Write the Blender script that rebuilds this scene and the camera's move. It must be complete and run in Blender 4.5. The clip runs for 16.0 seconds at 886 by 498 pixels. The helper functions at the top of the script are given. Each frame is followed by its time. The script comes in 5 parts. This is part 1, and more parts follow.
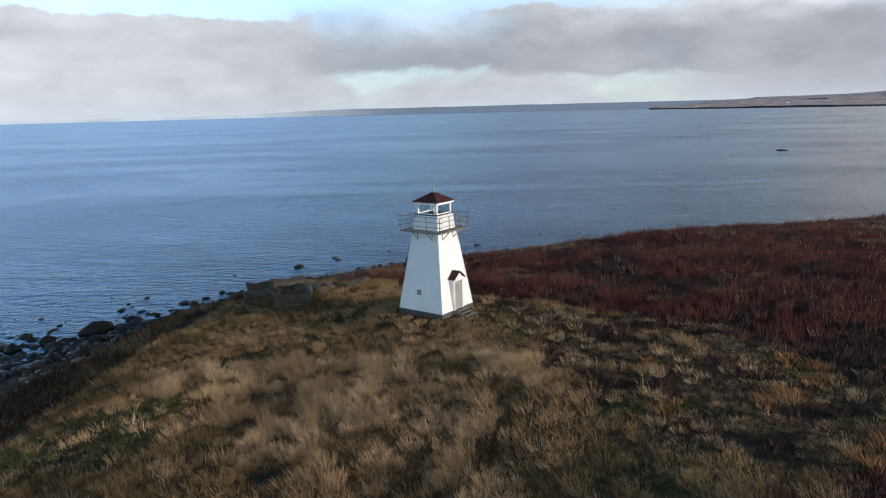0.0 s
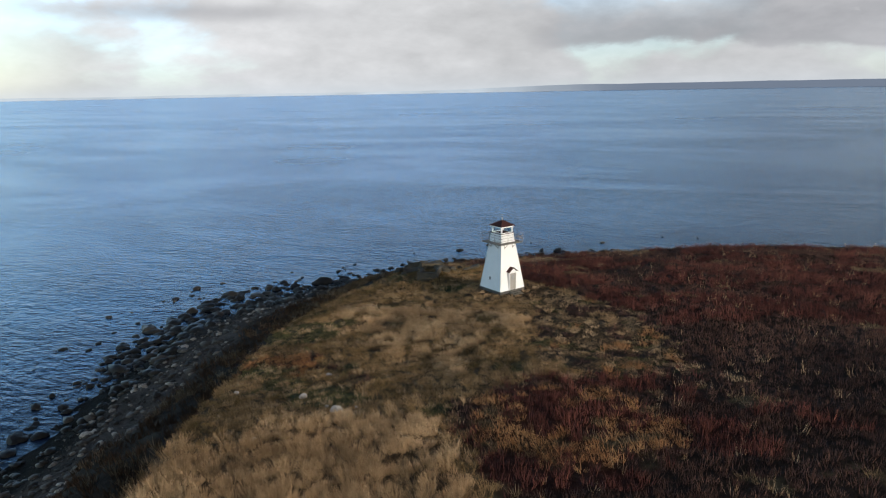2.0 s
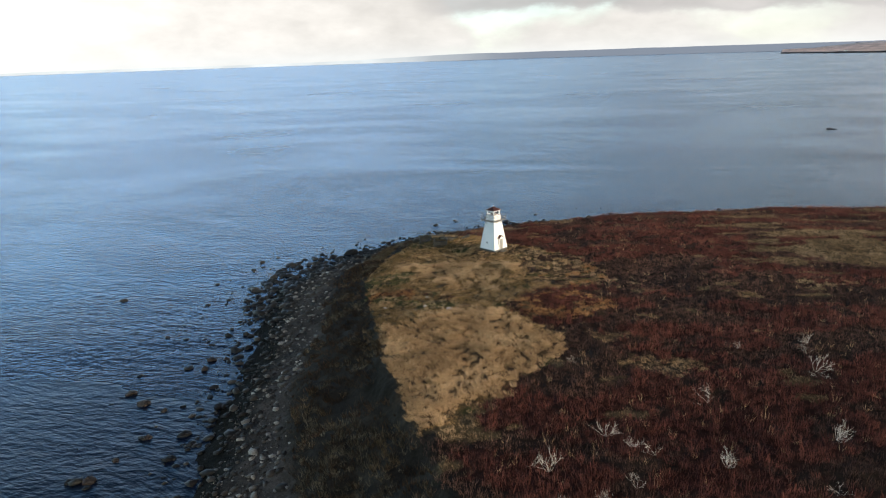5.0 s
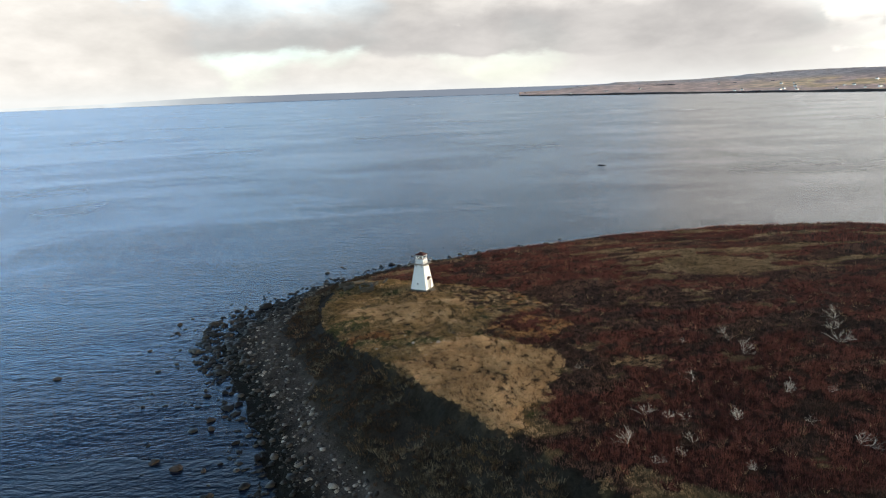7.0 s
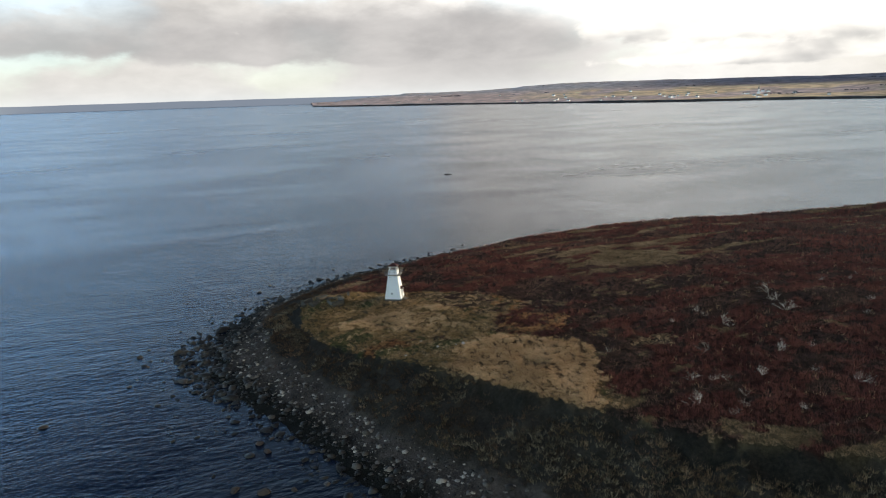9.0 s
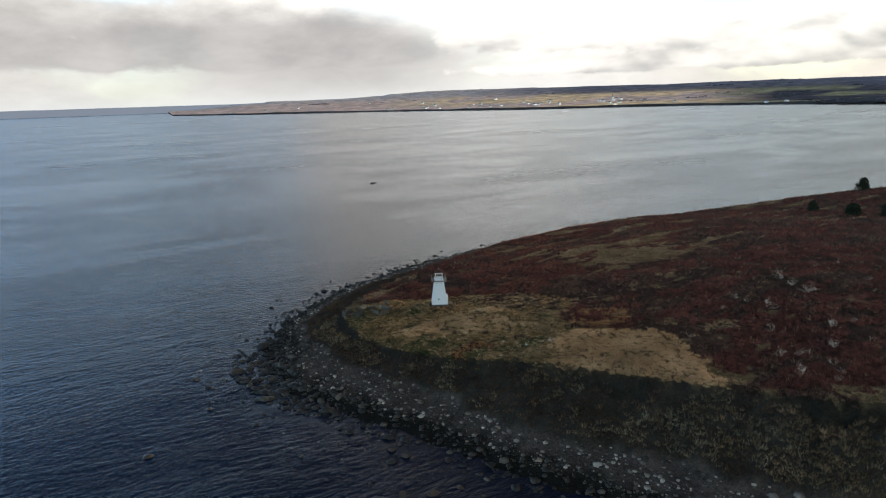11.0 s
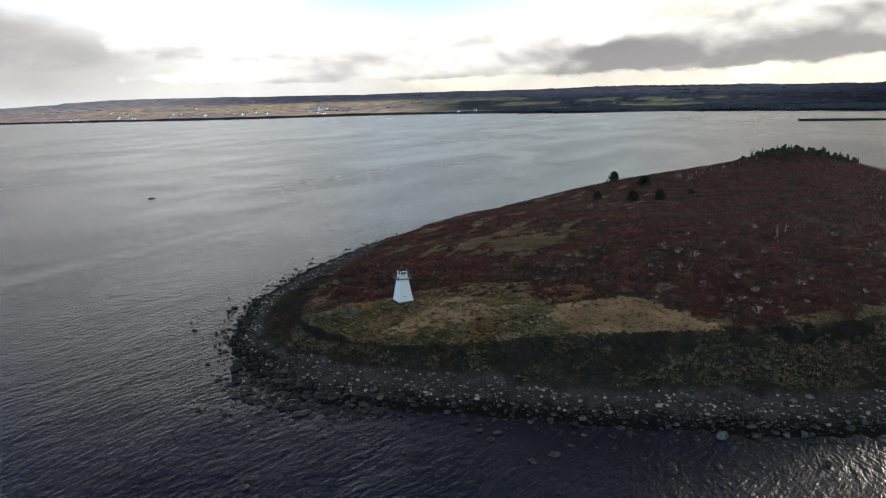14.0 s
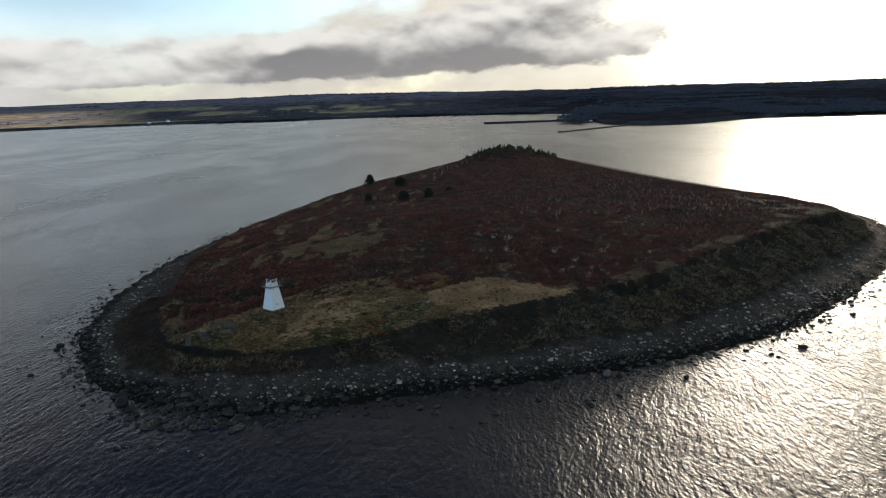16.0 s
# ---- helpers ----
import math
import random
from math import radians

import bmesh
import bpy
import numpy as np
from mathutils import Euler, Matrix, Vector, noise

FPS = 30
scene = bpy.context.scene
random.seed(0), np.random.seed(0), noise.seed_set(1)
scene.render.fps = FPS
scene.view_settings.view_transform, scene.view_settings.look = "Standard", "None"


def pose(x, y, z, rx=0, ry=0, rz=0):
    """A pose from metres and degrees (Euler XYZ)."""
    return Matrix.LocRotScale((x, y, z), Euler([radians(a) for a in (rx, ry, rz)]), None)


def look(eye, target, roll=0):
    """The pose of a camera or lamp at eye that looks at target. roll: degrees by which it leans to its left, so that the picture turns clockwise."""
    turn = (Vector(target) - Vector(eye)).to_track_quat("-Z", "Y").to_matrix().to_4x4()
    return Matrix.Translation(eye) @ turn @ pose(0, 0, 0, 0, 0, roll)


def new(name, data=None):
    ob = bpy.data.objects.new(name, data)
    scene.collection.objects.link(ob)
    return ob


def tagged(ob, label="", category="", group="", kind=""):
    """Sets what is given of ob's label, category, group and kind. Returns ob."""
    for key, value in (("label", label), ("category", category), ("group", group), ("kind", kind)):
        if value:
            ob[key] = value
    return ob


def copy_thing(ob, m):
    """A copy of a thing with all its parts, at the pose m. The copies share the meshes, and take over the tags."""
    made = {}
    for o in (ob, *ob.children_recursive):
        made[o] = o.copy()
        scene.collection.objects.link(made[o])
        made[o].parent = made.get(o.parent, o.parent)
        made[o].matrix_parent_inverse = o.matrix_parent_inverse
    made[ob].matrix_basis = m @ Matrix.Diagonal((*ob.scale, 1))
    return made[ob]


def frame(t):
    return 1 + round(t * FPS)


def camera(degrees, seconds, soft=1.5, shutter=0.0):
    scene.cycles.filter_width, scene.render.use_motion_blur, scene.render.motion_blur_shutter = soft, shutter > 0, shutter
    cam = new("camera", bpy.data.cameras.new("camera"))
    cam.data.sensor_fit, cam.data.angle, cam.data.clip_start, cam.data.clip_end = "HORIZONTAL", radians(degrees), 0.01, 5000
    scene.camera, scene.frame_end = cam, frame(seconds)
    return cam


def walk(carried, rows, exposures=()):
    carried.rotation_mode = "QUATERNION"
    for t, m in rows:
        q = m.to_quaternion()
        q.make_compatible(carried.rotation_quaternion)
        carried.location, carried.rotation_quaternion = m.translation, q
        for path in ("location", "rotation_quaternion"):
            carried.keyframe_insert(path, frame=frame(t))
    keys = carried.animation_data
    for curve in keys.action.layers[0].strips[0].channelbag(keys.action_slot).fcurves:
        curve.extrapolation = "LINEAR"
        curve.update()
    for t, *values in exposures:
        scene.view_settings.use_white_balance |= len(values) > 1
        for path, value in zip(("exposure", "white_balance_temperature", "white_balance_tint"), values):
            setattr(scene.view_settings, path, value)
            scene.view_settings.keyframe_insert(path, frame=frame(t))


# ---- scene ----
cam = camera(65.0, 16.0, soft=1.15)
# seconds, eye and target in metres, roll in degrees
PATH = [
    (0, (0.432, 2.772, 21.784), (0.401, 4.733, 21.392), -1.4),
    (0.5, (5.537, -4.43, 23.945), (5.24, -2.489, 23.561), -1.3),
    (1, (10.022, -11.9, 26.442), (9.469, -10.017, 26.056), -1.2),
    (1.5, (14.926, -20.302, 29.225), (14.283, -18.45, 28.831), -1.1),
    (2, (18.751, -27.564, 31.431), (18.115, -25.722, 30.981), -1.0),
    (2.5, (22.663, -36.126, 34.105), (22.033, -34.297, 33.598), -1.0),
    (3, (24.465, -45.669, 36.475), (23.839, -43.841, 35.957), -1.1),
    (3.5, (24.087, -54.546, 38.697), (23.46, -52.72, 38.177), -1.3),
    (6, (-0.626, -91.374, 48.238), (-0.655, -89.449, 47.696), -1.9),
    (6.5, (-9.116, -94.298, 49.709), (-8.987, -92.363, 49.22), -1.9),
    (7, (-19.2, -96.04, 50.848), (-18.896, -94.115, 50.398), -1.9),
    (7.5, (-28.897, -96.659, 51.71), (-28.435, -94.765, 51.264), -1.8),
    (8, (-38.256, -96.353, 52.48), (-37.648, -94.501, 52.035), -1.7),
    (8.5, (-48.938, -95.117, 53.282), (-48.189, -93.316, 52.841), -1.7),
    (9, (-58.569, -92.806, 53.945), (-57.71, -91.054, 53.505), -1.7),
    (11.5, (-104.976, -70.559, 56.378), (-103.707, -69.074, 55.948), -1.7),
    (12, (-112.888, -64.35, 56.444), (-111.526, -62.95, 56.014), -1.6),
    (12.5, (-120.1, -58.086, 56.392), (-118.642, -56.785, 55.965), -1.6),
    (13, (-128.127, -50.627, 56.682), (-126.564, -49.455, 56.253), -1.5),
    (13.5, (-134.787, -43.212, 56.465), (-133.138, -42.164, 56.039), -1.6),
    (14, (-141.357, -35.65, 56.598), (-139.634, -34.729, 56.171), -1.5),
    (14.5, (-148.057, -27.068, 56.917), (-146.242, -26.345, 56.489), -1.5),
    (15, (-153.707, -19.426, 57.224), (-151.828, -18.891, 56.797), -1.6),
    (15.5, (-158.189, -10.106, 56.987), (-156.261, -9.785, 56.561), -1.6),
    (16, (-162.679, -0.961, 57.601), (-160.729, -0.845, 57.171), -2.1),
]
walk(cam, [(t, look(eye, target, roll)) for t, eye, target, roll in PATH],
     # the film's camera lightens and warms its picture on the way
     exposures=[(0, -0.05, 6000, 10), (1.5, -0.17, 6200, 10), (2.5, 0.12, 6450, 10), (3.5, 0.28, 6650, 10), (6, 0.48, 7000, 10), (9, 0.29, 6900, 10), (12.5, 0.26, 6850, 10), (14.5, 0.24, 6700, 10), (16, -0.22, 6650, 10)])

# ---- light: low winter sun behind broken cloud, ESE of the tower ----
SUN_AZ, SUN_EL = radians(-25.5), radians(9.0)
sun = new("sun", bpy.data.lights.new("sun", "SUN"))
sun.data.energy, sun.data.angle, sun.data.color = 2.95, radians(3.0), (1.0, 0.88, 0.72)
SUN_DIR = Vector((math.cos(SUN_EL) * math.cos(SUN_AZ), math.cos(SUN_EL) * math.sin(SUN_AZ), math.sin(SUN_EL)))
sun.matrix_world = look(SUN_DIR * 600, (0, 0, 0))


class Nodes:
    """Short hand for building a node tree."""

    def __init__(self, tree):
        self.tree = tree
        tree.nodes.clear()

    def add(self, kind, inputs=(), **settings):
        node = self.tree.nodes.new(kind)
        for key, value in settings.items():
            setattr(node, key, value)
        for key, value in dict(inputs).items():
            if isinstance(value, bpy.types.NodeSocket):
                self.tree.links.new(value, node.inputs[key])
            else:
                node.inputs[key].default_value = value
        return node

    def math(self, op, a, b=0.0, c=0.0):
        return self.add("ShaderNodeMath", {0: a, 1: b, 2: c}, operation=op).outputs[0]

    def vmath(self, op, a, b=(0, 0, 0)):
        return self.add("ShaderNodeVectorMath", {0: a, 1: b}, operation=op)

    def noise(self, vector, scale, detail=4.0, rough=0.55, distort=0.0):
        return self.add("ShaderNodeTexNoise", {"Vector": vector, "Scale": scale, "Detail": detail, "Roughness": rough,
                                               "Distortion": distort}).outputs["Fac"]

    def remap(self, value, a, b, c=0.0, d=1.0):
        return self.add("ShaderNodeMapRange", {0: value, 1: a, 2: b, 3: c, 4: d}, interpolation_type="SMOOTHSTEP").outputs[0]

    def mix(self, fac, a, b, blend="MIX"):
        n = self.add("ShaderNodeMix", {0: fac}, data_type="RGBA", blend_type=blend)
        for k, v in ((6, a), (7, b)):
            if isinstance(v, bpy.types.NodeSocket):
                self.tree.links.new(v, n.inputs[k])
            else:
                n.inputs[k].default_value = (*v, 1) if len(v) == 3 else v
        return n.outputs[2]


def make_world():
    world = bpy.data.worlds.new("sky")
    world.use_nodes = True
    scene.world = world
    n = Nodes(world.node_tree)
    way = n.add("ShaderNodeTexCoord").outputs["Generated"]
    xyz = n.add("ShaderNodeSeparateXYZ", {0: way}).outputs
    az = n.math("MULTIPLY", n.math("ARCTAN2", xyz[1], xyz[0]), 180 / math.pi)
    el = n.math("MULTIPLY", n.math("ARCSINE", xyz[2]), 180 / math.pi)
    sky = n.add("ShaderNodeTexSky", sky_type="NISHITA", sun_disc=False, sun_elevation=SUN_EL,
                sun_rotation=math.pi / 2 - SUN_AZ, altitude=0, air_density=1.0, dust_density=0.5, ozone_density=2.5).outputs[0]
    sky = n.mix(1.0, sky, (SKY * 0.69, SKY * 0.88, SKY * 1.05), "MULTIPLY")
    # how far a direction lies from the sun
    near = n.math("MAXIMUM", n.vmath("DOT_PRODUCT", way, tuple(SUN_DIR)).outputs["Value"], 0.0)
    glow = n.math("ADD", n.math("MULTIPLY", n.math("POWER", near, 80.0), 8.0), n.math("MULTIPLY", n.math("POWER", near, 6.0), 0.55))

    def blob(a, e, wa, we, at=None):
        u = n.math("DIVIDE", n.math("SUBTRACT", az, a), wa)
        v = n.math("DIVIDE", n.math("SUBTRACT", at or el, e), we)
        s = n.math("ADD", n.math("MULTIPLY", u, u), n.math("MULTIPLY", v, v))
        return n.math("EXPONENT", n.math("MULTIPLY", s, -1.0))

    high = n.math("SUBTRACT", n.remap(el, 10.0, 22.0, 1.0, 0.40), n.math("SUBTRACT", n.math("MULTIPLY", blob(29, 7.4, 17, 2.6), 0.52), n.math("MULTIPLY", blob(112, 10.0, 24, 7.0), 0.42)))
    upper_sky = n.mix(n.remap(az, 70.0, 105.0), sky, n.mix(1.0, sky, (0.87, 0.97, 1.08), "MULTIPLY"))
    upper_sky = n.mix(1.0, upper_sky, n.add("ShaderNodeCombineXYZ", {0: high, 1: high, 2: high}).outputs[0], "MULTIPLY")
    upper_sky = n.mix(n.math("MULTIPLY", blob(29, 7.4, 17, 2.6), 0.6), upper_sky, (0.56, 0.66, 0.73))

    def total(first, *rest):
        for r in rest:
            first = n.math("ADD", first, r)
        return first

    flat = n.add("ShaderNodeMapping", {"Vector": way, "Scale": (1, 1, 2.3)}).outputs[0]
    big = n.noise(flat, 3.0, 6, 0.52, 0.15)
    fine = n.noise(flat, 7.5, 7, 0.56, 0.12)
    puff = n.noise(flat, 20.0, 7, 0.58, 0.1)
    # thick cloud: the long grey bank over the bay, the cumulus towards the sun, small grey scraps
    lower = n.remap(total(el, n.math("MULTIPLY", n.math("SUBTRACT", fine, 0.5), 3.0)), 2.2, 3.3)
    upper = n.remap(total(el, n.math("MULTIPLY", n.math("SUBTRACT", fine, 0.5), 6.0)), 9.5, 3.6)
    across = n.remap(total(n.math("ABSOLUTE", n.math("SUBTRACT", az, 79)), n.math("MULTIPLY", n.math("SUBTRACT", big, 0.5), 20.0)), 30, 16)
    bank = total(n.math("MULTIPLY", n.math("MULTIPLY", lower, upper), across), n.math("MULTIPLY", blob(61, 2.4, 16, 3.2), 0.9), n.math("MULTIPLY", blob(128, 5.8, 13, 0.9), 0.75))

    def heaps(at):
        """Density of the cumulus towards the sun, at an elevation."""
        lumps = ((10, 3.1, 12, 1.3, 1.75), (0, 4.2, 11, 1.5, 1.4), (-9, 3.2, 8, 0.9, 0.8), (-4, 6.4, 9, 1.2, 0.9), (17, 4.3, 8, 1.0, 0.7),
                 (33, 3.7, 8, 1.0, 1.0), (45, 4.1, 7, 1.1, 0.95), (28, 2.1, 16, 0.6, 0.95), (42, 1.8, 12, 0.5, 0.7))
        return total(*(n.math("MULTIPLY", blob(a, e, wa, we, at), k) for a, e, wa, we, k in lumps))

    cumulus = heaps(el)
    rag = n.math("MULTIPLY", n.math("SUBTRACT", fine, 0.5), 1.5)
    # heaped cumulus: ragged at the rim, smooth within, lit from above
    def heap(lift, scale, detail, rough):
        at = n.add("ShaderNodeCombineXYZ", {0: n.math("MULTIPLY", az, 0.20), 1: n.math("MULTIPLY", n.math("ADD", el, lift), 0.42), 2: 0.0}).outputs[0]
        return n.noise(at, scale, detail, rough, 0.25)

    soft, ragged = heap(0.0, 0.9, 2, 0.45), heap(0.0, 1.7, 8, 0.56)
    rag2 = n.math("MULTIPLY", n.math("SUBTRACT", soft, 0.5), 1.5)
    rim = n.math("MULTIPLY", n.math("SUBTRACT", ragged, 0.5), 1.5)
    lit = n.math("SUBTRACT", heap(0.0, 0.8, 3, 0.45), heap(0.8, 0.8, 3, 0.45))
    thick_b = n.remap(total(bank, n.math("MULTIPLY", rag, 0.35)), 0.10, 1.05)
    thick_c = n.remap(total(cumulus, n.math("MULTIPLY", rag2, 0.6), n.math("MULTIPLY", rim, 1.05)), 0.32, 0.74)
    # broken white cloud everywhere, thinner high up, with a blue gap or two
    sector = n.math("MULTIPLY", n.remap(az, 56.0, 88.0), n.remap(az, 165.0, 150.0))
    gaps = total(n.math("MULTIPLY", blob(29, 7.4, 15, 1.8), 1.35), n.math("MULTIPLY", n.math("MULTIPLY", sector, n.remap(total(el, n.math("MULTIPLY", n.math("SUBTRACT", fine, 0.5), 6.0)), 6.8, 9.6)), 1.3))
    veil = n.remap(el, 17.0, 34.0, 0.84, HIGH_CLOUD)
    cover = n.math("SUBTRACT", n.math("ADD", veil, n.math("MULTIPLY", n.math("SUBTRACT", big, 0.5), 1.6)), n.math("MULTIPLY", gaps, 0.9))
    cover = n.remap(total(cover, n.math("MULTIPLY", rag, 0.25)), 0.15, 0.85)
    cover = n.math("MAXIMUM", cover, n.math("SUBTRACT", n.remap(el, 6.5, 16.0, 0.88, 0.0), n.math("MULTIPLY", blob(29, 7.4, 15, 1.8), 0.78)))
    shade = n.math("ADD", 0.90, n.math("MULTIPLY", n.math("SUBTRACT", fine, 0.5), 0.55))
    shade = n.math("MULTIPLY", shade, n.math("ADD", n.math("MULTIPLY", n.math("SUBTRACT", puff, 0.5), 0.35), 1.0))
    shade = n.math("MULTIPLY", shade, total(n.remap(el, 14.0, 28.0, CLOUD, CLOUD * 0.45), n.math("MULTIPLY", blob(50, 12.0, 18, 8.0), 1.15), n.math("MULTIPLY", blob(126, 5.0, 18, 6.0), 0.15), n.math("MULTIPLY", blob(97, 8.0, 17, 14.0), -0.06)))
    white = n.mix(1.0, n.mix(n.remap(near, 0.35, 0.95), (0.99, 0.985, 0.98), (1.0, 0.965, 0.88)), n.add("ShaderNodeCombineXYZ", {0: shade, 1: shade, 2: shade}).outputs[0], "MULTIPLY")
    colour = n.mix(cover, upper_sky, white)
    # thick dull cloud overhead
    deck = n.mix(n.remap(fine, 0.35, 0.65), (0.018, 0.023, 0.045), (0.046, 0.055, 0.086))
    base = n.math("SUBTRACT", total(el, n.math("MULTIPLY", n.math("SUBTRACT", big, 0.5), 12.0), n.math("MULTIPLY", blob(72, 24.0, 14, 12.0), 6.0)), n.math("MULTIPLY", sector, 1.5))
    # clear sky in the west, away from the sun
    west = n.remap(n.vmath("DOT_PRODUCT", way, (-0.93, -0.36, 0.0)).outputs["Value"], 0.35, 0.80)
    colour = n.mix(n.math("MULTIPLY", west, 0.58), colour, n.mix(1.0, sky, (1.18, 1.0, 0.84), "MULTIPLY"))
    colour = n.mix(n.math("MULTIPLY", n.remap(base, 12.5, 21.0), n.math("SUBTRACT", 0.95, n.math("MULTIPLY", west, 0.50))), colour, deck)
    warm = n.mix(1.0, (1.0, 0.93, 0.74), n.add("ShaderNodeCombineXYZ", {0: glow, 1: glow, 2: glow}).outputs[0], "MULTIPLY")
    colour = n.mix(1.0, colour, warm, "ADD")
    grey = n.mix(n.remap(fine, 0.25, 0.75), (0.345, 0.345, 0.362), (0.52, 0.518, 0.532))
    colour = n.mix(n.math("MULTIPLY", thick_b, 0.90), colour, grey)
    # bright where the heap thins upwards, dark towards its flat base
    crown = n.math("SUBTRACT", cumulus, heaps(n.math("ADD", el, 0.9)))
    body = n.remap(total(n.math("MULTIPLY", cumulus, 0.55), n.math("MULTIPLY", rag2, 0.5), n.math("MULTIPLY", rim, 0.5), n.math("MULTIPLY", lit, -2.4), n.math("MULTIPLY", crown, -0.62)), -0.08, 1.12)
    dark = n.mix(body, (0.98, 0.97, 0.95), n.mix(n.remap(az, 16.0, 30.0), (0.21, 0.215, 0.245), (0.43, 0.435, 0.45)))
    dark = n.mix(1.0, dark, n.mix(0.12, (0, 0, 0), warm), "ADD")
    colour = n.mix(n.math("MULTIPLY", thick_c, 0.88), colour, dark)
    # milky strip along the horizon
    colour = n.mix(n.math("MULTIPLY", n.math("EXPONENT", n.math("MULTIPLY", n.math("MAXIMUM", el, 0.0), -1.3)), 0.55), colour, n.mix(n.remap(near, 0.3, 0.95), (0.70, 0.76, 0.81), (1.0, 0.90, 0.70)))
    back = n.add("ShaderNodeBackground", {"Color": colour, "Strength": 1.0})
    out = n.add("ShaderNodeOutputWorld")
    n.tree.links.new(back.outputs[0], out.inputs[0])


SKY, CLOUD, HIGH_CLOUD = 0.77, 0.74, 0.60
make_world()


# ---- materials ----
def ramp(n, fac, *stops):
    node = n.add("ShaderNodeValToRGB", {0: fac})
    e = node.color_ramp.elements
    while len(e) < len(stops):
        e.new(0.5)
    for item, (p, c) in zip(e, stops):
        item.position, item.color = p, (*c, 1)
    return node.outputs[0]


def finish(n, mat, colour, rough, bump=None, strength=0.3, distance=0.02, **more):
    put = {"Base Color": colour, "Roughness": rough, **more}
    if bump is not None:
        put["Normal"] = n.add("ShaderNodeBump", {"Height": bump, "Strength": strength, "Distance": distance}).outputs[0]
    sh = n.add("ShaderNodeBsdfPrincipled", put)
    n.tree.links.new(sh.outputs[0], n.add("ShaderNodeOutputMaterial").inputs[0])
    return mat


def fresh(name):
    mat = bpy.data.materials.new(name)
    mat.use_nodes = True
    return mat, Nodes(mat.node_tree)


def worn(name, a, b, scale=3.0, rough=0.7, bump=0.3, fine=25.0, stain=None, metal=0.0):
    """Two tones with grain and, where wanted, stains."""
    mat, n = fresh(name)
    at = n.add("ShaderNodeTexCoord").outputs["Object"]
    big, small = n.noise(at, scale, 5), n.noise(at, fine, 4)
    col = n.mix(n.remap(n.math("ADD", n.math("MULTIPLY", big, 0.65), n.math("MULTIPLY", small, 0.35)), 0.35, 0.65), a, b)
    if stain:
        col = n.mix(n.math("MULTIPLY", n.remap(n.noise(at, scale * 1.7, 6, 0.65), 0.56, 0.72), 0.6), col, stain)
    return finish(n, mat, col, rough, n.math("ADD", big, small), bump, 0.01, Metallic=metal)


def plant(name, *stops, patch=0.12, rough=0.85):
    """Colour differs blade by blade and by patches of some metres."""
    mat, n = fresh(name)
    geo = n.add("ShaderNodeNewGeometry").outputs
    rnd = geo["Random Per Island"]
    big = n.noise(geo["Position"], patch, 4, 0.6)
    f = n.math("ADD", n.math("MULTIPLY", rnd, 0.5), n.math("MULTIPLY", n.remap(big, 0.3, 0.7), 0.5))
    return finish(n, mat, ramp(n, f, *stops), rough, **{"Specular IOR Level": 0.15})


PAINT = worn("white_paint", (0.86, 0.87, 0.88), (0.81, 0.825, 0.84), 1.2, 0.5, 0.15, 30)
CONCRETE = worn("weathered_concrete", (0.129, 0.112, 0.090), (0.077, 0.068, 0.054), 1.5, 0.9, 0.8, 18, (0.086, 0.076, 0.058))
LICHEN = worn("lichened_stone", (0.117, 0.097, 0.065), (0.045, 0.040, 0.032), 1.3, 0.92, 0.9, 9, (0.045, 0.042, 0.034))
FOOTING = worn("concrete_footing", (0.11, 0.105, 0.10), (0.07, 0.068, 0.064), 2.0, 0.9, 0.6, 18)
ROOF = worn("dark_red_shingles", (0.075, 0.022, 0.018), (0.045, 0.014, 0.013), 4.0, 0.8, 0.6, 30)
GREYWOOD = worn("grey_wood", (0.26, 0.24, 0.21), (0.17, 0.16, 0.14), 3.0, 0.85, 0.5, 40)
IRON = worn("galvanised_pipe", (0.20, 0.20, 0.20), (0.13, 0.12, 0.11), 6.0, 0.55, 0.2, 40, (0.12, 0.06, 0.035))
DOOR = worn("grey_door", (0.36, 0.345, 0.32), (0.29, 0.28, 0.26), 2.0, 0.6, 0.2, 20)
VENT = worn("grey_vent", (0.33, 0.34, 0.35), (0.25, 0.26, 0.27), 6.0, 0.7, 0.3, 30)
DEADWOOD = worn("bleached_wood", (0.63, 0.57, 0.50), (0.44, 0.40, 0.35), 2.0, 0.85, 0.4, 20)
BARK = worn("dark_bark", (0.07, 0.055, 0.045), (0.04, 0.032, 0.028), 3.0, 0.9, 0.5, 20)
STONE = worn("beach_stone", (0.16, 0.145, 0.13), (0.085, 0.08, 0.072), 1.4, 0.85, 0.7, 9, (0.05, 0.045, 0.04))
PALESTONE = worn("pale_stone", (0.62, 0.59, 0.54), (0.46, 0.43, 0.39), 2.0, 0.85, 0.5, 12)
RUSTSTONE = worn("rusty_stone", (0.105, 0.075, 0.055), (0.07, 0.052, 0.042), 1.4, 0.85, 0.7, 9, (0.06, 0.05, 0.04))
WETSTONE = worn("wet_stone", (0.034, 0.030, 0.026), (0.016, 0.015, 0.014), 1.4, 0.72, 0.7, 9)
BOATDARK = worn("dark_stone", (0.03, 0.03, 0.032), (0.018, 0.018, 0.02), 2.0, 0.6, 0.4, 9)


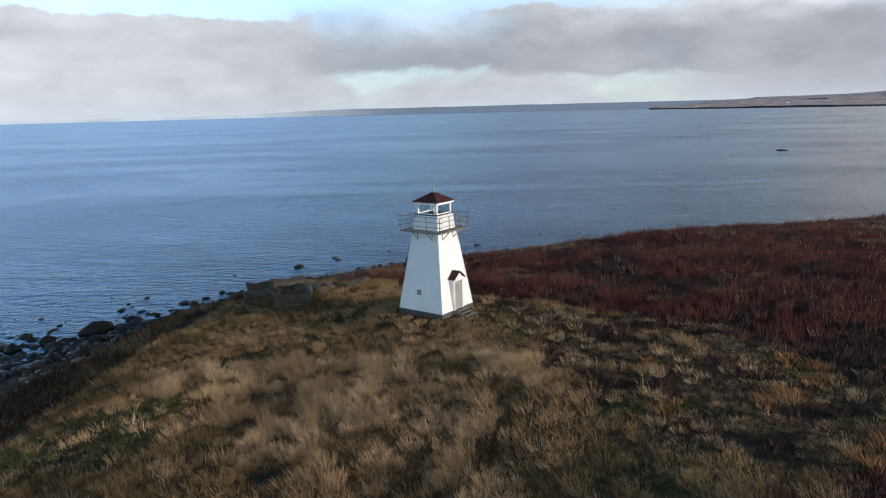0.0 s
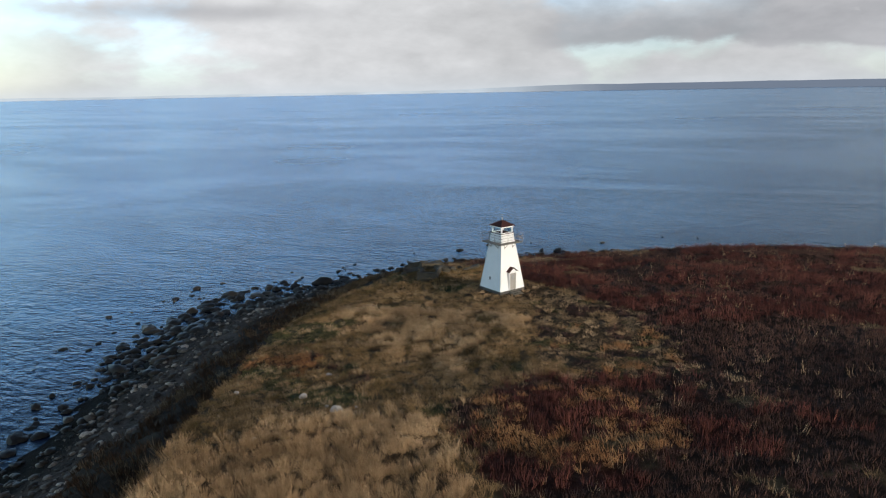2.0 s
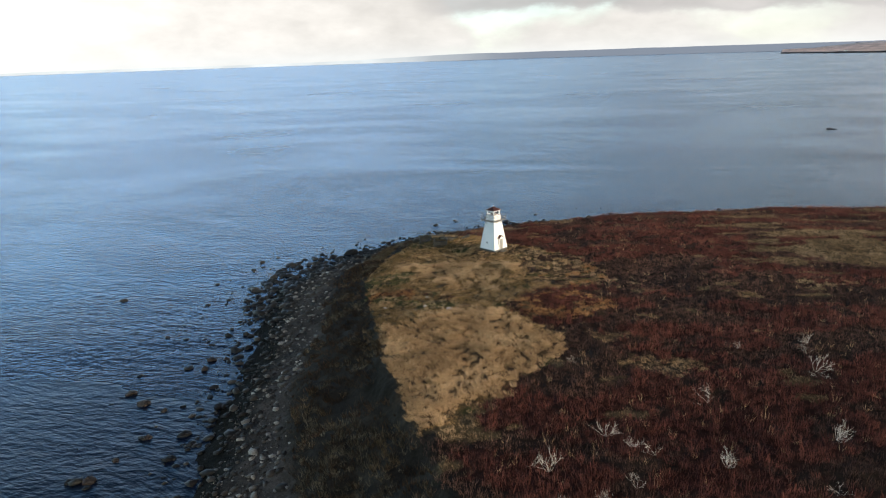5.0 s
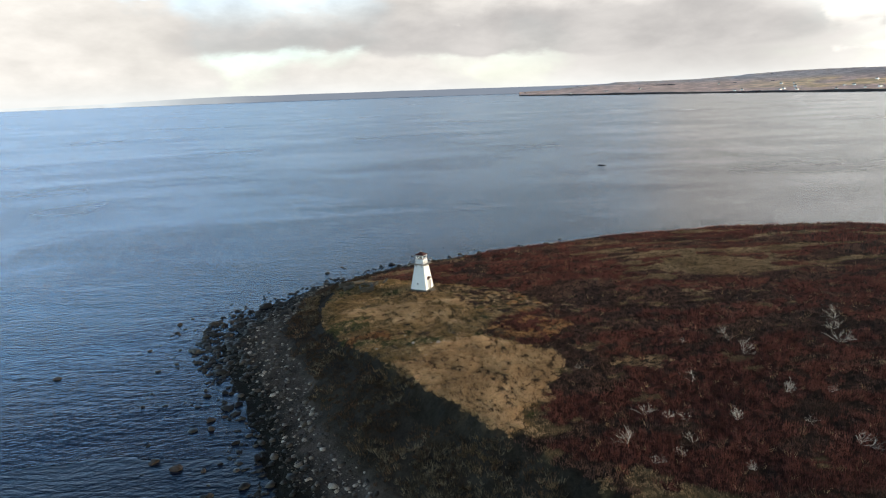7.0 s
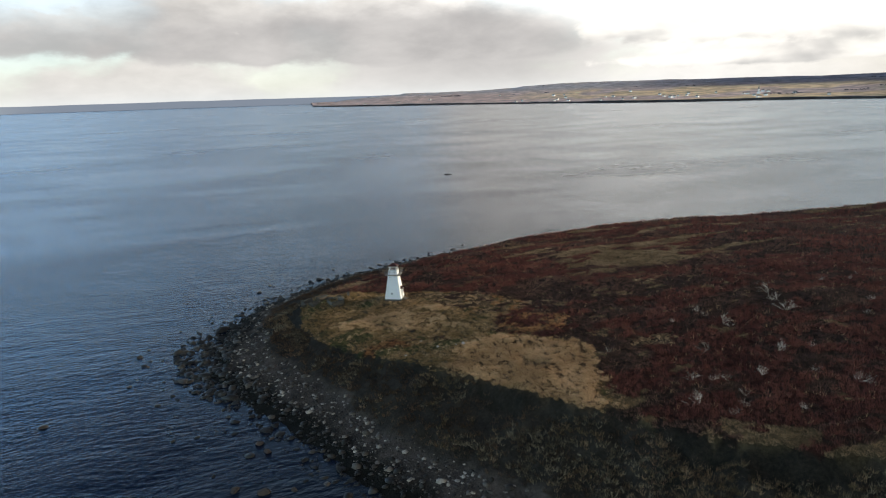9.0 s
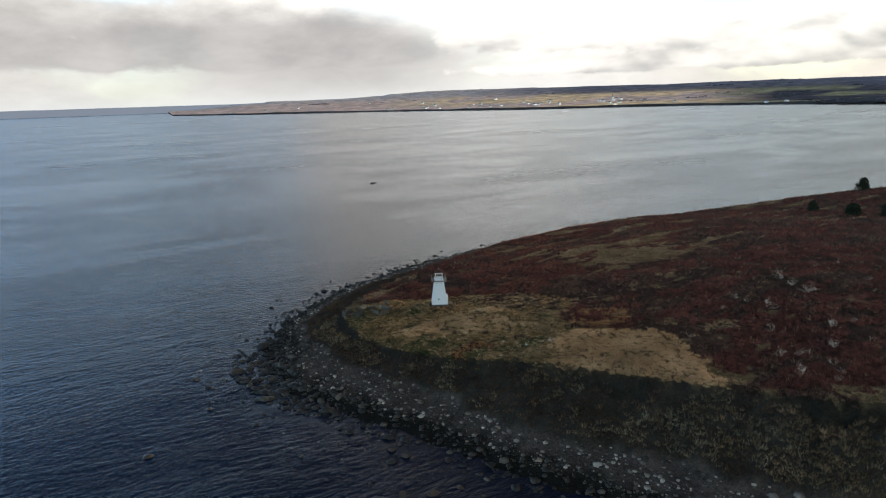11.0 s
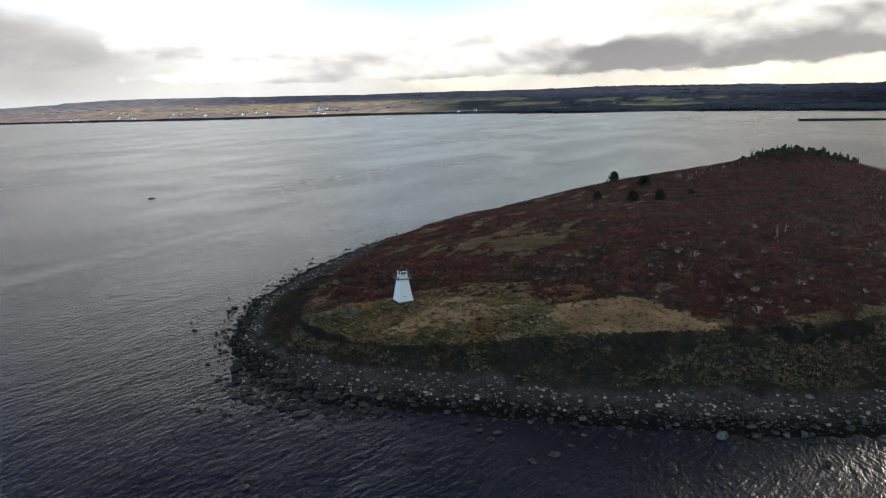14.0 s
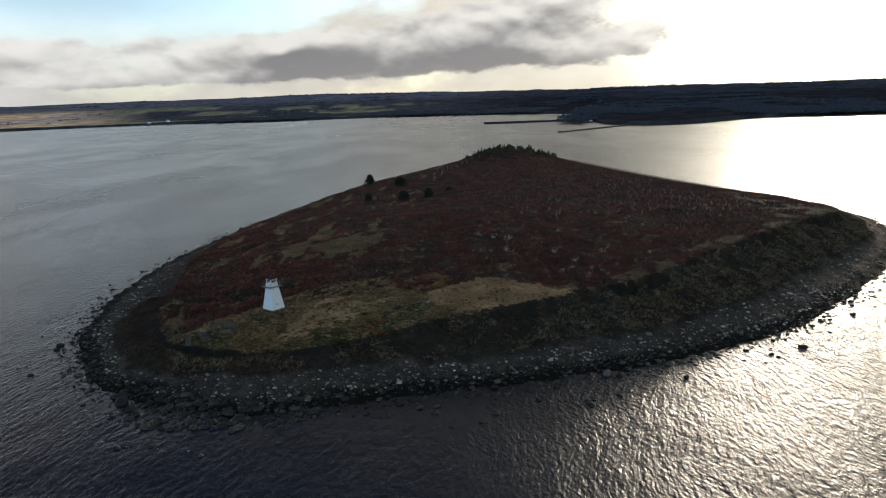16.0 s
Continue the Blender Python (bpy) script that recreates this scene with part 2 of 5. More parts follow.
def stones(name, *stops, rough=0.85):
    mat, n = fresh(name)
    geo = n.add("ShaderNodeNewGeometry").outputs
    col = ramp(n, geo["Random Per Island"], *stops)
    grain = n.noise(geo["Position"], 6.0, 5, 0.6)
    col = n.mix(n.remap(grain, 0.3, 0.7), n.mix(1.0, col, (0.55, 0.55, 0.55), "MULTIPLY"), col)
    return finish(n, mat, col, rough, grain, 0.6, 0.03)


SHINGLE = stones("pebbles", (0.0, (0.041, 0.032, 0.025)), (0.55, (0.076, 0.059, 0.046)), (0.86, (0.172, 0.138, 0.104)), (1.0, (0.667, 0.550, 0.426)))
WEEDSTONE = stones("weedy_stones", (0.0, (0.015, 0.014, 0.012)), (0.6, (0.04, 0.036, 0.03)), (0.92, (0.09, 0.075, 0.055)), (1.0, (0.16, 0.13, 0.10)), rough=0.6)

COBBLE = stones("cobbles", (0.0, (0.109, 0.091, 0.074)), (0.4, (0.233, 0.196, 0.159)), (0.75, (0.435, 0.371, 0.304)), (1.0, (0.744, 0.642, 0.524)))

STRAW = plant("straw_grass", (0.0, (0.268, 0.167, 0.092)), (0.4, (0.514, 0.340, 0.189)), (0.75, (0.699, 0.493, 0.295)), (1.0, (0.823, 0.631, 0.415)))
MEADOW = plant("mixed_grass", (0.0, (0.127, 0.099, 0.039)), (0.3, (0.245, 0.163, 0.070)), (0.6, (0.411, 0.261, 0.127)), (1.0, (0.588, 0.403, 0.220)), patch=0.22)
HEATH = plant("heath_grass", (0.0, (0.106, 0.077, 0.043)), (0.35, (0.213, 0.144, 0.080)), (0.7, (0.375, 0.256, 0.150)), (1.0, (0.550, 0.406, 0.263)), patch=0.15)
WEEDS = plant("bank_weeds", (0.0, (0.088, 0.065, 0.032)), (0.4, (0.196, 0.137, 0.074)), (0.75, (0.373, 0.246, 0.143)), (1.0, (0.558, 0.357, 0.214)), patch=0.25)
GREEN = plant("green_grass", (0.0, (0.089, 0.093, 0.033)), (0.5, (0.199, 0.177, 0.070)), (0.85, (0.359, 0.263, 0.131)), (1.0, (0.646, 0.368, 0.247)), patch=0.3)
RUSSET = plant("russet_grass", (0.0, (0.205, 0.092, 0.046)), (0.5, (0.391, 0.196, 0.089)), (1.0, (0.616, 0.380, 0.185)), patch=0.2)
SHRUB = plant("red_brown_shrubs", (0.0, (0.057, 0.025, 0.023)), (0.45, (0.143, 0.051, 0.040)), (0.8, (0.228, 0.083, 0.061)), (1.0, (0.314, 0.162, 0.125)), patch=0.14)
DULL = plant("dark_shrubs", (0.0, (0.047, 0.028, 0.025)), (0.5, (0.111, 0.061, 0.048)), (1.0, (0.265, 0.142, 0.102)), patch=0.09)
BANK = plant("bank_growth", (0.0, (0.038, 0.024, 0.013)), (0.45, (0.082, 0.050, 0.029)), (0.8, (0.175, 0.100, 0.058)), (1.0, (0.461, 0.256, 0.158)), patch=0.1)
SEDGE = plant("faded_sedge", (0.0, (0.079, 0.066, 0.044)), (0.4, (0.189, 0.150, 0.099)), (0.75, (0.358, 0.285, 0.191)), (1.0, (0.547, 0.435, 0.294)), patch=0.25)
GROVE = plant("grove_foliage", (0.0, (0.038, 0.048, 0.028)), (0.6, (0.090, 0.102, 0.059)), (1.0, (0.165, 0.165, 0.098)), patch=0.2)
NEEDLE = plant("spruce_needles", (0.0, (0.010, 0.016, 0.010)), (1.0, (0.032, 0.045, 0.026)), patch=0.3)
# woods across the bay: blue-grey of the haze put into the base colour
HAZETREE = plant("hazed_far_wood", (0.0, (0.053, 0.057, 0.074)), (1.0, (0.086, 0.091, 0.112)), patch=0.01)


def ground_material():
    """The tint of the cover comes with the sheet; soil, litter and gravel grain are added here."""
    mat, n = fresh("island_soil")
    at = n.add("ShaderNodeNewGeometry").outputs["Position"]
    tint = n.add("ShaderNodeAttribute", attribute_name="cover").outputs["Color"]
    a, b, c = n.noise(at, 0.35, 5, 0.6), n.noise(at, 2.2, 5, 0.65), n.noise(at, 9.0, 4, 0.6)
    f = n.math("ADD", n.math("MULTIPLY", a, 0.35), n.math("ADD", n.math("MULTIPLY", b, 0.4), n.math("MULTIPLY", c, 0.25)))
    k = n.remap(f, 0.34, 0.66, 0.45, 1.5)
    col = n.mix(1.0, tint, n.add("ShaderNodeCombineXYZ", {0: k, 1: k, 2: k}).outputs[0], "MULTIPLY")
    return finish(n, mat, col, 0.95, n.math("ADD", b, n.math("MULTIPLY", c, 0.5)), 0.9, 0.25, **{"Specular IOR Level": 0.1})


def water_material():
    mat, n = fresh("sea_water")
    at = n.add("ShaderNodeNewGeometry").outputs["Position"]
    # wind waves run from the south; their crests are long across the wind and bend with the depth
    bend = n.math("MULTIPLY", n.math("SUBTRACT", n.noise(at, 0.02, 2), 0.5), 14.0)
    pos = n.add("ShaderNodeSeparateXYZ", {0: at}).outputs
    bent = n.add("ShaderNodeCombineXYZ", {0: pos[0], 1: n.math("ADD", pos[1], bend), 2: 0.0}).outputs[0]
    spun = n.add("ShaderNodeMapping", {"Vector": bent, "Rotation": (0, 0, radians(10))}).outputs[0]
    turned = n.add("ShaderNodeMapping", {"Vector": spun, "Scale": (0.38, 1.0, 1.0)}).outputs[0]
    cross = n.add("ShaderNodeMapping", {"Vector": n.add("ShaderNodeMapping", {"Vector": bent, "Rotation": (0, 0, radians(-24))}).outputs[0], "Scale": (0.45, 1.0, 1.0)}).outputs[0]
    swell = n.noise(turned, 0.20, 2, 0.5, 0.3)
    chop = n.noise(turned, 0.85, 2, 0.5, 0.3)
    second = n.noise(cross, 1.2, 2, 0.5, 0.3)
    ripple = n.noise(turned, 2.4, 3, 0.55, 0.2)
    wind = n.noise(n.add("ShaderNodeMapping", {"Vector": at, "Scale": (0.4, 1.0, 1.0)}).outputs[0], 0.012, 5, 0.62, 0.8)
    gust = n.remap(wind, 0.35, 0.68, 0.65, 1.20)
    # -1 towards the open south, +1 in the lee north of the island
    lee = n.math("DIVIDE", pos[1], n.math("ADD", 60.0, n.math("MULTIPLY", n.vmath("LENGTH", at).outputs["Value"], 0.6)))
    h = n.math("ADD", n.math("ADD", n.math("MULTIPLY", swell, 0.50), n.math("MULTIPLY", chop, 0.46)), n.math("ADD", n.math("MULTIPLY", second, 0.26), n.math("MULTIPLY", ripple, 0.21)))
    # calmer in the lee of the island
    h = n.math("MULTIPLY", h, n.math("MULTIPLY", gust, n.remap(lee, -0.42, 0.10, 2.7, 1.25)))
    col = n.mix(n.remap(n.noise(at, 0.006, 4, 0.6), 0.35, 0.65), (0.0008, 0.0065, 0.021), (0.0012, 0.010, 0.029))
    bump = n.add("ShaderNodeBump", {"Height": h, "Strength": 1.0, "Distance": WAVE}).outputs[0]
    sh = n.add("ShaderNodeBsdfPrincipled", {"Base Color": col, "Roughness": n.math("MULTIPLY", n.math("MULTIPLY", n.remap(wind, 0.33, 0.67, 0.93, 1.07), n.remap(lee, -0.42, 0.15, 1.5, 0.95)), ROUGH), "IOR": 1.333, "Normal": bump})
    n.tree.links.new(sh.outputs[0], n.add("ShaderNodeOutputMaterial").inputs[0])
    return mat


WAVE, ROUGH = 0.30, 0.27
SOIL, WATER = ground_material(), water_material()


def far_land_material():
    mat, n = fresh("far_fields_and_woods")
    at = n.add("ShaderNodeNewGeometry").outputs["Position"]
    tint = n.add("ShaderNodeAttribute", attribute_name="cover").outputs["Color"]
    k = n.remap(n.noise(at, 0.02, 6, 0.65), 0.3, 0.7, 0.6, 1.4)
    col = n.mix(1.0, tint, n.add("ShaderNodeCombineXYZ", {0: k, 1: k, 2: k}).outputs[0], "MULTIPLY")
    return finish(n, mat, col, 0.95, n.noise(at, 0.05, 5), 0.8, 6.0, **{"Specular IOR Level": 0.0})


FARLAND = far_land_material()


def backdrop_material():
    """The hills at the end of the bay; miles of haze are painted into their glowing colour."""
    mat, n = fresh("hazy_hills")
    at = n.add("ShaderNodeNewGeometry").outputs["Position"]
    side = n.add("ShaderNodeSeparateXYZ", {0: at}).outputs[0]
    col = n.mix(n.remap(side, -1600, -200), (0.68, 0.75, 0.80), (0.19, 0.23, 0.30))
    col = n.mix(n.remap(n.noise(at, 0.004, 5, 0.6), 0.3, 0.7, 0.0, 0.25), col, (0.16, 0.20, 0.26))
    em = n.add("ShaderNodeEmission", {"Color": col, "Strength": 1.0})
    n.tree.links.new(em.outputs[0], n.add("ShaderNodeOutputMaterial").inputs[0])
    return mat


HAZE = backdrop_material()


def glass_material():
    mat, n = fresh("lantern_glass")
    sh = n.add("ShaderNodeBsdfPrincipled", {"Base Color": (0.85, 0.9, 0.9, 1), "Roughness": 0.03, "IOR": 1.45, "Transmission Weight": 1.0})
    n.tree.links.new(sh.outputs[0], n.add("ShaderNodeOutputMaterial").inputs[0])
    return mat


GLASS = glass_material()


# ---- mesh helpers ----
def part(name, bm, material, parent=None, label=""):
    mesh = bpy.data.meshes.new(name)
    bm.to_mesh(mesh)
    bm.free()
    mesh.materials.append(material)
    ob = new(name, mesh)
    if parent is not None:
        ob.parent = parent
    return tagged(ob, label)


def from_arrays(name, verts, faces, material, smooth=False):
    """A mesh from numpy arrays: verts (n, 3), faces (m, 3 or 4)."""
    mesh = bpy.data.meshes.new(name)
    k = faces.shape[1]
    mesh.vertices.add(len(verts))
    mesh.vertices.foreach_set("co", np.ascontiguousarray(verts, np.float32).ravel())
    mesh.loops.add(faces.size)
    mesh.loops.foreach_set("vertex_index", np.ascontiguousarray(faces, np.int32).ravel())
    mesh.polygons.add(len(faces))
    mesh.polygons.foreach_set("loop_start", np.arange(0, faces.size, k, dtype=np.int32))
    mesh.update(calc_edges=True)
    if smooth:
        mesh.polygons.foreach_set("use_smooth", np.ones(len(faces), bool))
    mesh.materials.append(material)
    return new(name, mesh)


def box(bm, sx, sy, sz, m=Matrix(), bevel=0.0):
    """A box of that size, standing on z = 0 of m."""
    got = bmesh.ops.create_cube(bm, size=1.0, matrix=m @ Matrix.Translation((0, 0, sz / 2)) @ Matrix.Diagonal((sx, sy, sz, 1)))
    if bevel:
        edges = list({e for v in got["verts"] for e in v.link_edges})
        bmesh.ops.bevel(bm, geom=edges, offset=bevel, segments=1, affect="EDGES")
    return bm


def rod(bm, a, b, r, r2=None, sides=6):
    a, b = Vector(a), Vector(b)
    d = b - a
    m = Matrix.Translation((a + b) / 2) @ d.to_track_quat("Z", "Y").to_matrix().to_4x4()
    bmesh.ops.create_cone(bm, cap_ends=True, segments=sides, radius1=r, radius2=r if r2 is None else r2, depth=d.length, matrix=m)
    return bm


def prism(bm, outline, depth, m=Matrix()):
    """An outline in x and z, pushed out along y."""
    front = [bm.verts.new(m @ Vector((x, 0, z))) for x, z in outline]
    back = [bm.verts.new(m @ Vector((x, depth, z))) for x, z in outline]
    bm.faces.new(front)
    bm.faces.new(back[::-1])
    for i in range(len(outline)):
        j = (i + 1) % len(outline)
        bm.faces.new((front[j], front[i], back[i], back[j]))
    bmesh.ops.recalc_face_normals(bm, faces=bm.faces)
    return bm


def empty(name, m, label, category, group="", kind=""):
    ob = new(name)
    ob.matrix_world = m
    return tagged(ob, label, category, group, kind)


# ---- noise on arrays ----
def hash2(ix, iy, seed):
    h = np.sin(ix * 127.1 + iy * 311.7 + seed * 74.7) * 43758.5453
    return h - np.floor(h)


def vnoise(x, y, seed=0):
    ix, iy = np.floor(x), np.floor(y)
    fx, fy = x - ix, y - iy
    fx, fy = fx * fx * (3 - 2 * fx), fy * fy * (3 - 2 * fy)
    a, b = hash2(ix, iy, seed), hash2(ix + 1, iy, seed)
    c, d = hash2(ix, iy + 1, seed), hash2(ix + 1, iy + 1, seed)
    return (a * (1 - fx) + b * fx) * (1 - fy) + (c * (1 - fx) + d * fx) * fy


def fbm(x, y, seed=0, octaves=4):
    s, w, total = 0, 0.5, 0
    for o in range(octaves):
        s = s + w * vnoise(x * 2 ** o, y * 2 ** o, seed + o)
        total += w
        w *= 0.5
    return s / total


def step(a, b, v):
    t = np.clip((v - a) / (b - a), 0, 1)
    return t * t * (3 - 2 * t)


def smooth_line(points, n=6, closed=False):
    p = np.array(points, float)
    out = []
    last = len(p) if closed else len(p) - 1
    for i in range(last):
        if closed:
            q = [p[(i + k) % len(p)] for k in (-1, 0, 1, 2)]
        else:
            q = [p[max(i - 1, 0)], p[i], p[i + 1], p[min(i + 2, len(p) - 1)]]
        for t in np.linspace(0, 1, n, endpoint=False):
            out.append(0.5 * (2 * q[1] + (q[2] - q[0]) * t + (2 * q[0] - 5 * q[1] + 4 * q[2] - q[3]) * t ** 2 + (3 * q[1] - q[0] - 3 * q[2] + q[3]) * t ** 3))
    if not closed:
        out.append(p[-1])
    return np.array(out)


def line_distance(line, x, y):
    best = np.full(x.shape, 1e9)
    for (ax, ay), (bx, by) in zip(line[:-1], line[1:]):
        dx, dy = bx - ax, by - ay
        t = np.clip(((x - ax) * dx + (y - ay) * dy) / (dx * dx + dy * dy + 1e-9), 0, 1)
        best = np.minimum(best, (x - ax - t * dx) ** 2 + (y - ay - t * dy) ** 2)
    return np.sqrt(best)


def inside(line, x, y):
    odd = np.zeros(x.shape, bool)
    for (ax, ay), (bx, by) in zip(line, np.roll(line, -1, axis=0)):
        cross = (ay > y) != (by > y)
        odd ^= cross & (x < (bx - ax) * (y - ay) / (by - ay + 1e-12) + ax)
    return odd


# ---- the island ----
TOWER = (-0.9, 50.9, 7.75)
# shore from the far south-west point past the reef and round the north side
SHORE_SW = [(150, -166), (118, -162), (86, -148), (53, -125), (24, -99), (0, -74), (-12, -54), (-21, -36), (-27, -19), (-31, -5), (-34, 9), (-38, 22), (-41.5, 34), (-43.5, 46)]
SHORE_N = [(-43.5, 46), (-40, 57), (-34, 73), (-26, 84), (-17, 92), (0, 102), (15, 107), (38, 114), (67, 117), (91, 118), (140, 113), (178, 108), (245, 95), (295, 84)]
SHORE_E = [(295, 84), (338, 66), (388, 46), (440, 26), (480, -2), (482, -40), (440, -76), (345, -106), (272, -128), (226, -145), (188, -158), (150, -166)]
# upper edge of the earth bank
RIM = [(175, -142), (110, -136), (80, -112), (50, -80), (27, -58), (10, -40), (3.5, -28.5), (-0.5, -20), (-3.2, -13.5), (-6.3, -7), (-9.5, 1.5), (-12.9, 9.5), (-16.1, 18), (-19.3, 27.5), (-21.7, 36), (-22.4, 43), (-21.6, 53), (-18, 66), (-12, 73), (-4, 78), (10, 84)]
SW, NORTH, EAST = smooth_line(SHORE_SW), smooth_line(SHORE_N), smooth_line(SHORE_E)
OUTLINE = np.concatenate([SW[:-1], NORTH[:-1], EAST[:-1]])
CLOSED = np.concatenate([OUTLINE, OUTLINE[:1]])
RIM_LINE = smooth_line(RIM)
RIM_SHAPE = np.concatenate([RIM_LINE, smooth_line([(60, 98), (140, 101), (240, 86), (290, 74), (335, 57), (385, 37), (440, 10), (450, -30), (420, -64), (300, -100)])])


def top_height(x, y, north):
    reach = np.minimum(north, 1.5 * line_distance(EAST, x, y) + 12)
    h = 2.3 + 10.6 * (1 - np.exp(-reach / 62.0)) - step(100, 250, x) * (4.4 + 1.2 * step(-60, 30, y))
    h = h + 5.6 * np.exp(-((x - 432) / 34) ** 2 - ((y + 18) / 40) ** 2)
    h = h + 1.15 * np.exp(-((x - 2) / 22) ** 2 - ((y - 8) / 19) ** 2) + 0.9 * np.exp(-((x + 12) / 7) ** 2 - ((y - 59) / 7) ** 2)
    h = h + 1.9 * step(1, 7, north) * np.exp(-north / 26) * step(2, 30, x) * step(260, 150, x)
    h = h + 1.3 * np.exp(-((x - 75) / 55) ** 2 - ((y + 8) / 40) ** 2)
    return h + (fbm(x / 9, y / 9, 3) - 0.5) * 0.9 + (fbm(x / 1.9, y / 1.9, 9, 3) - 0.5) * 0.28


def foot(x, y):
    """How far up the shore the earth bank begins: it stands steeper near the tower."""
    return 0.40 + 0.16 * step(10, 18, y) * step(66, 52, y) * step(0, -8, x)


def lay(x, y):
    """Height of the ground, how far up the shore a place lies (0 water's edge, 1 rim or more), and its distances."""
    wob = (fbm(x / 6, y / 6, 21) - 0.5)
    d = line_distance(CLOSED, x, y)
    d = np.where(inside(OUTLINE, x, y), d, -d) + wob * 3.0
    north = line_distance(NORTH, x, y) + wob * 3
    rim = line_distance(RIM_LINE, x, y)
    rim_in = inside(RIM_SHAPE, x, y)
    up = np.where(rim_in, 1.0, np.clip(d, 0, None) / (np.clip(d, 0, None) + rim + 1e-6) + wob * 0.10 * (rim > 0.4))
    up = np.clip(up, 0, 1)
    beach = np.where(d > 0, 3.0 * step(-0.15, 1.0, up * 1.7) * 1.0, 0.0)
    beach = np.where(d > 0, np.minimum(3.1, d * 0.25), d * 0.10) + (fbm(x / 2.3, y / 2.3, 5) - 0.5) * 0.5
    # a slumped lower slope under a steep bare scarp
    jag = (fbm(x / 3.2, y / 3.2, 12) - 0.5) * 0.16 * (up < 0.985)
    low = foot(x, y)
    bare = 0.10 + 0.28 * step(0.40, 0.62, fbm(x / 9, y / 9, 103))
    cliff = (1 - bare) * np.clip((up + jag - low) / (0.92 - low + 0.08 * (bare < 0.2)), 0, 1) + bare * step(0.86, 0.985, up + jag * 0.5)
    top = top_height(x, y, np.clip(north, 0, None))
    z = beach * (1 - cliff) + np.maximum(top, beach) * cliff
    level = step(6.5, 2.8, np.hypot(x - TOWER[0], y - TOWER[1]))
    z = z * (1 - level) + TOWER[2] * level
    return z, up, d, north


# plan of the plant cover on top of the bank
GRASS = smooth_line([(-30, 46), (-22, 66), (-8, 66), (3, 56), (11, 46), (16, 40), (19.5, 31), (19.5, 26), (12, 22.5), (6.5, 18), (5.5, 13), (8.5, 8.5), (12.5, 1), (11.5, -4.5), (9.5, -10), (6, -14.5), (2.5, -21.5), (-4, -24), (-14, -20), (-30, 10)], 5, True)
STRAW_SHAPE = smooth_line([(-12, 5), (-7, 6.5), (-5.4, 9.8), (-3, 11.3), (1.4, 12.8), (6.1, 9.6), (8.6, 5), (12.2, 1.2), (12, -3.2), (9.8, -7), (9, -10.4), (6.2, -13.6), (3.8, -17), (2.1, -20.8), (-2, -21), (-10, -12), (-15, 0)], 5, True)


SWATH = smooth_line([(-18.3, 40.9), (-16.2, 45), (-6.2, 44), (1.3, 44), (5, 38), (4.3, 33), (1, 29.6), (2.3, 23.2), (-0.6, 23), (-5, 26.4), (-11.6, 33.6)], 5, True)
MOTTLE = smooth_line([(3, 53), (14.9, 41), (18.5, 32), (19.8, 26.4), (14.7, 22.8), (9.7, 26), (6, 33.4), (5.6, 41)], 5, True)


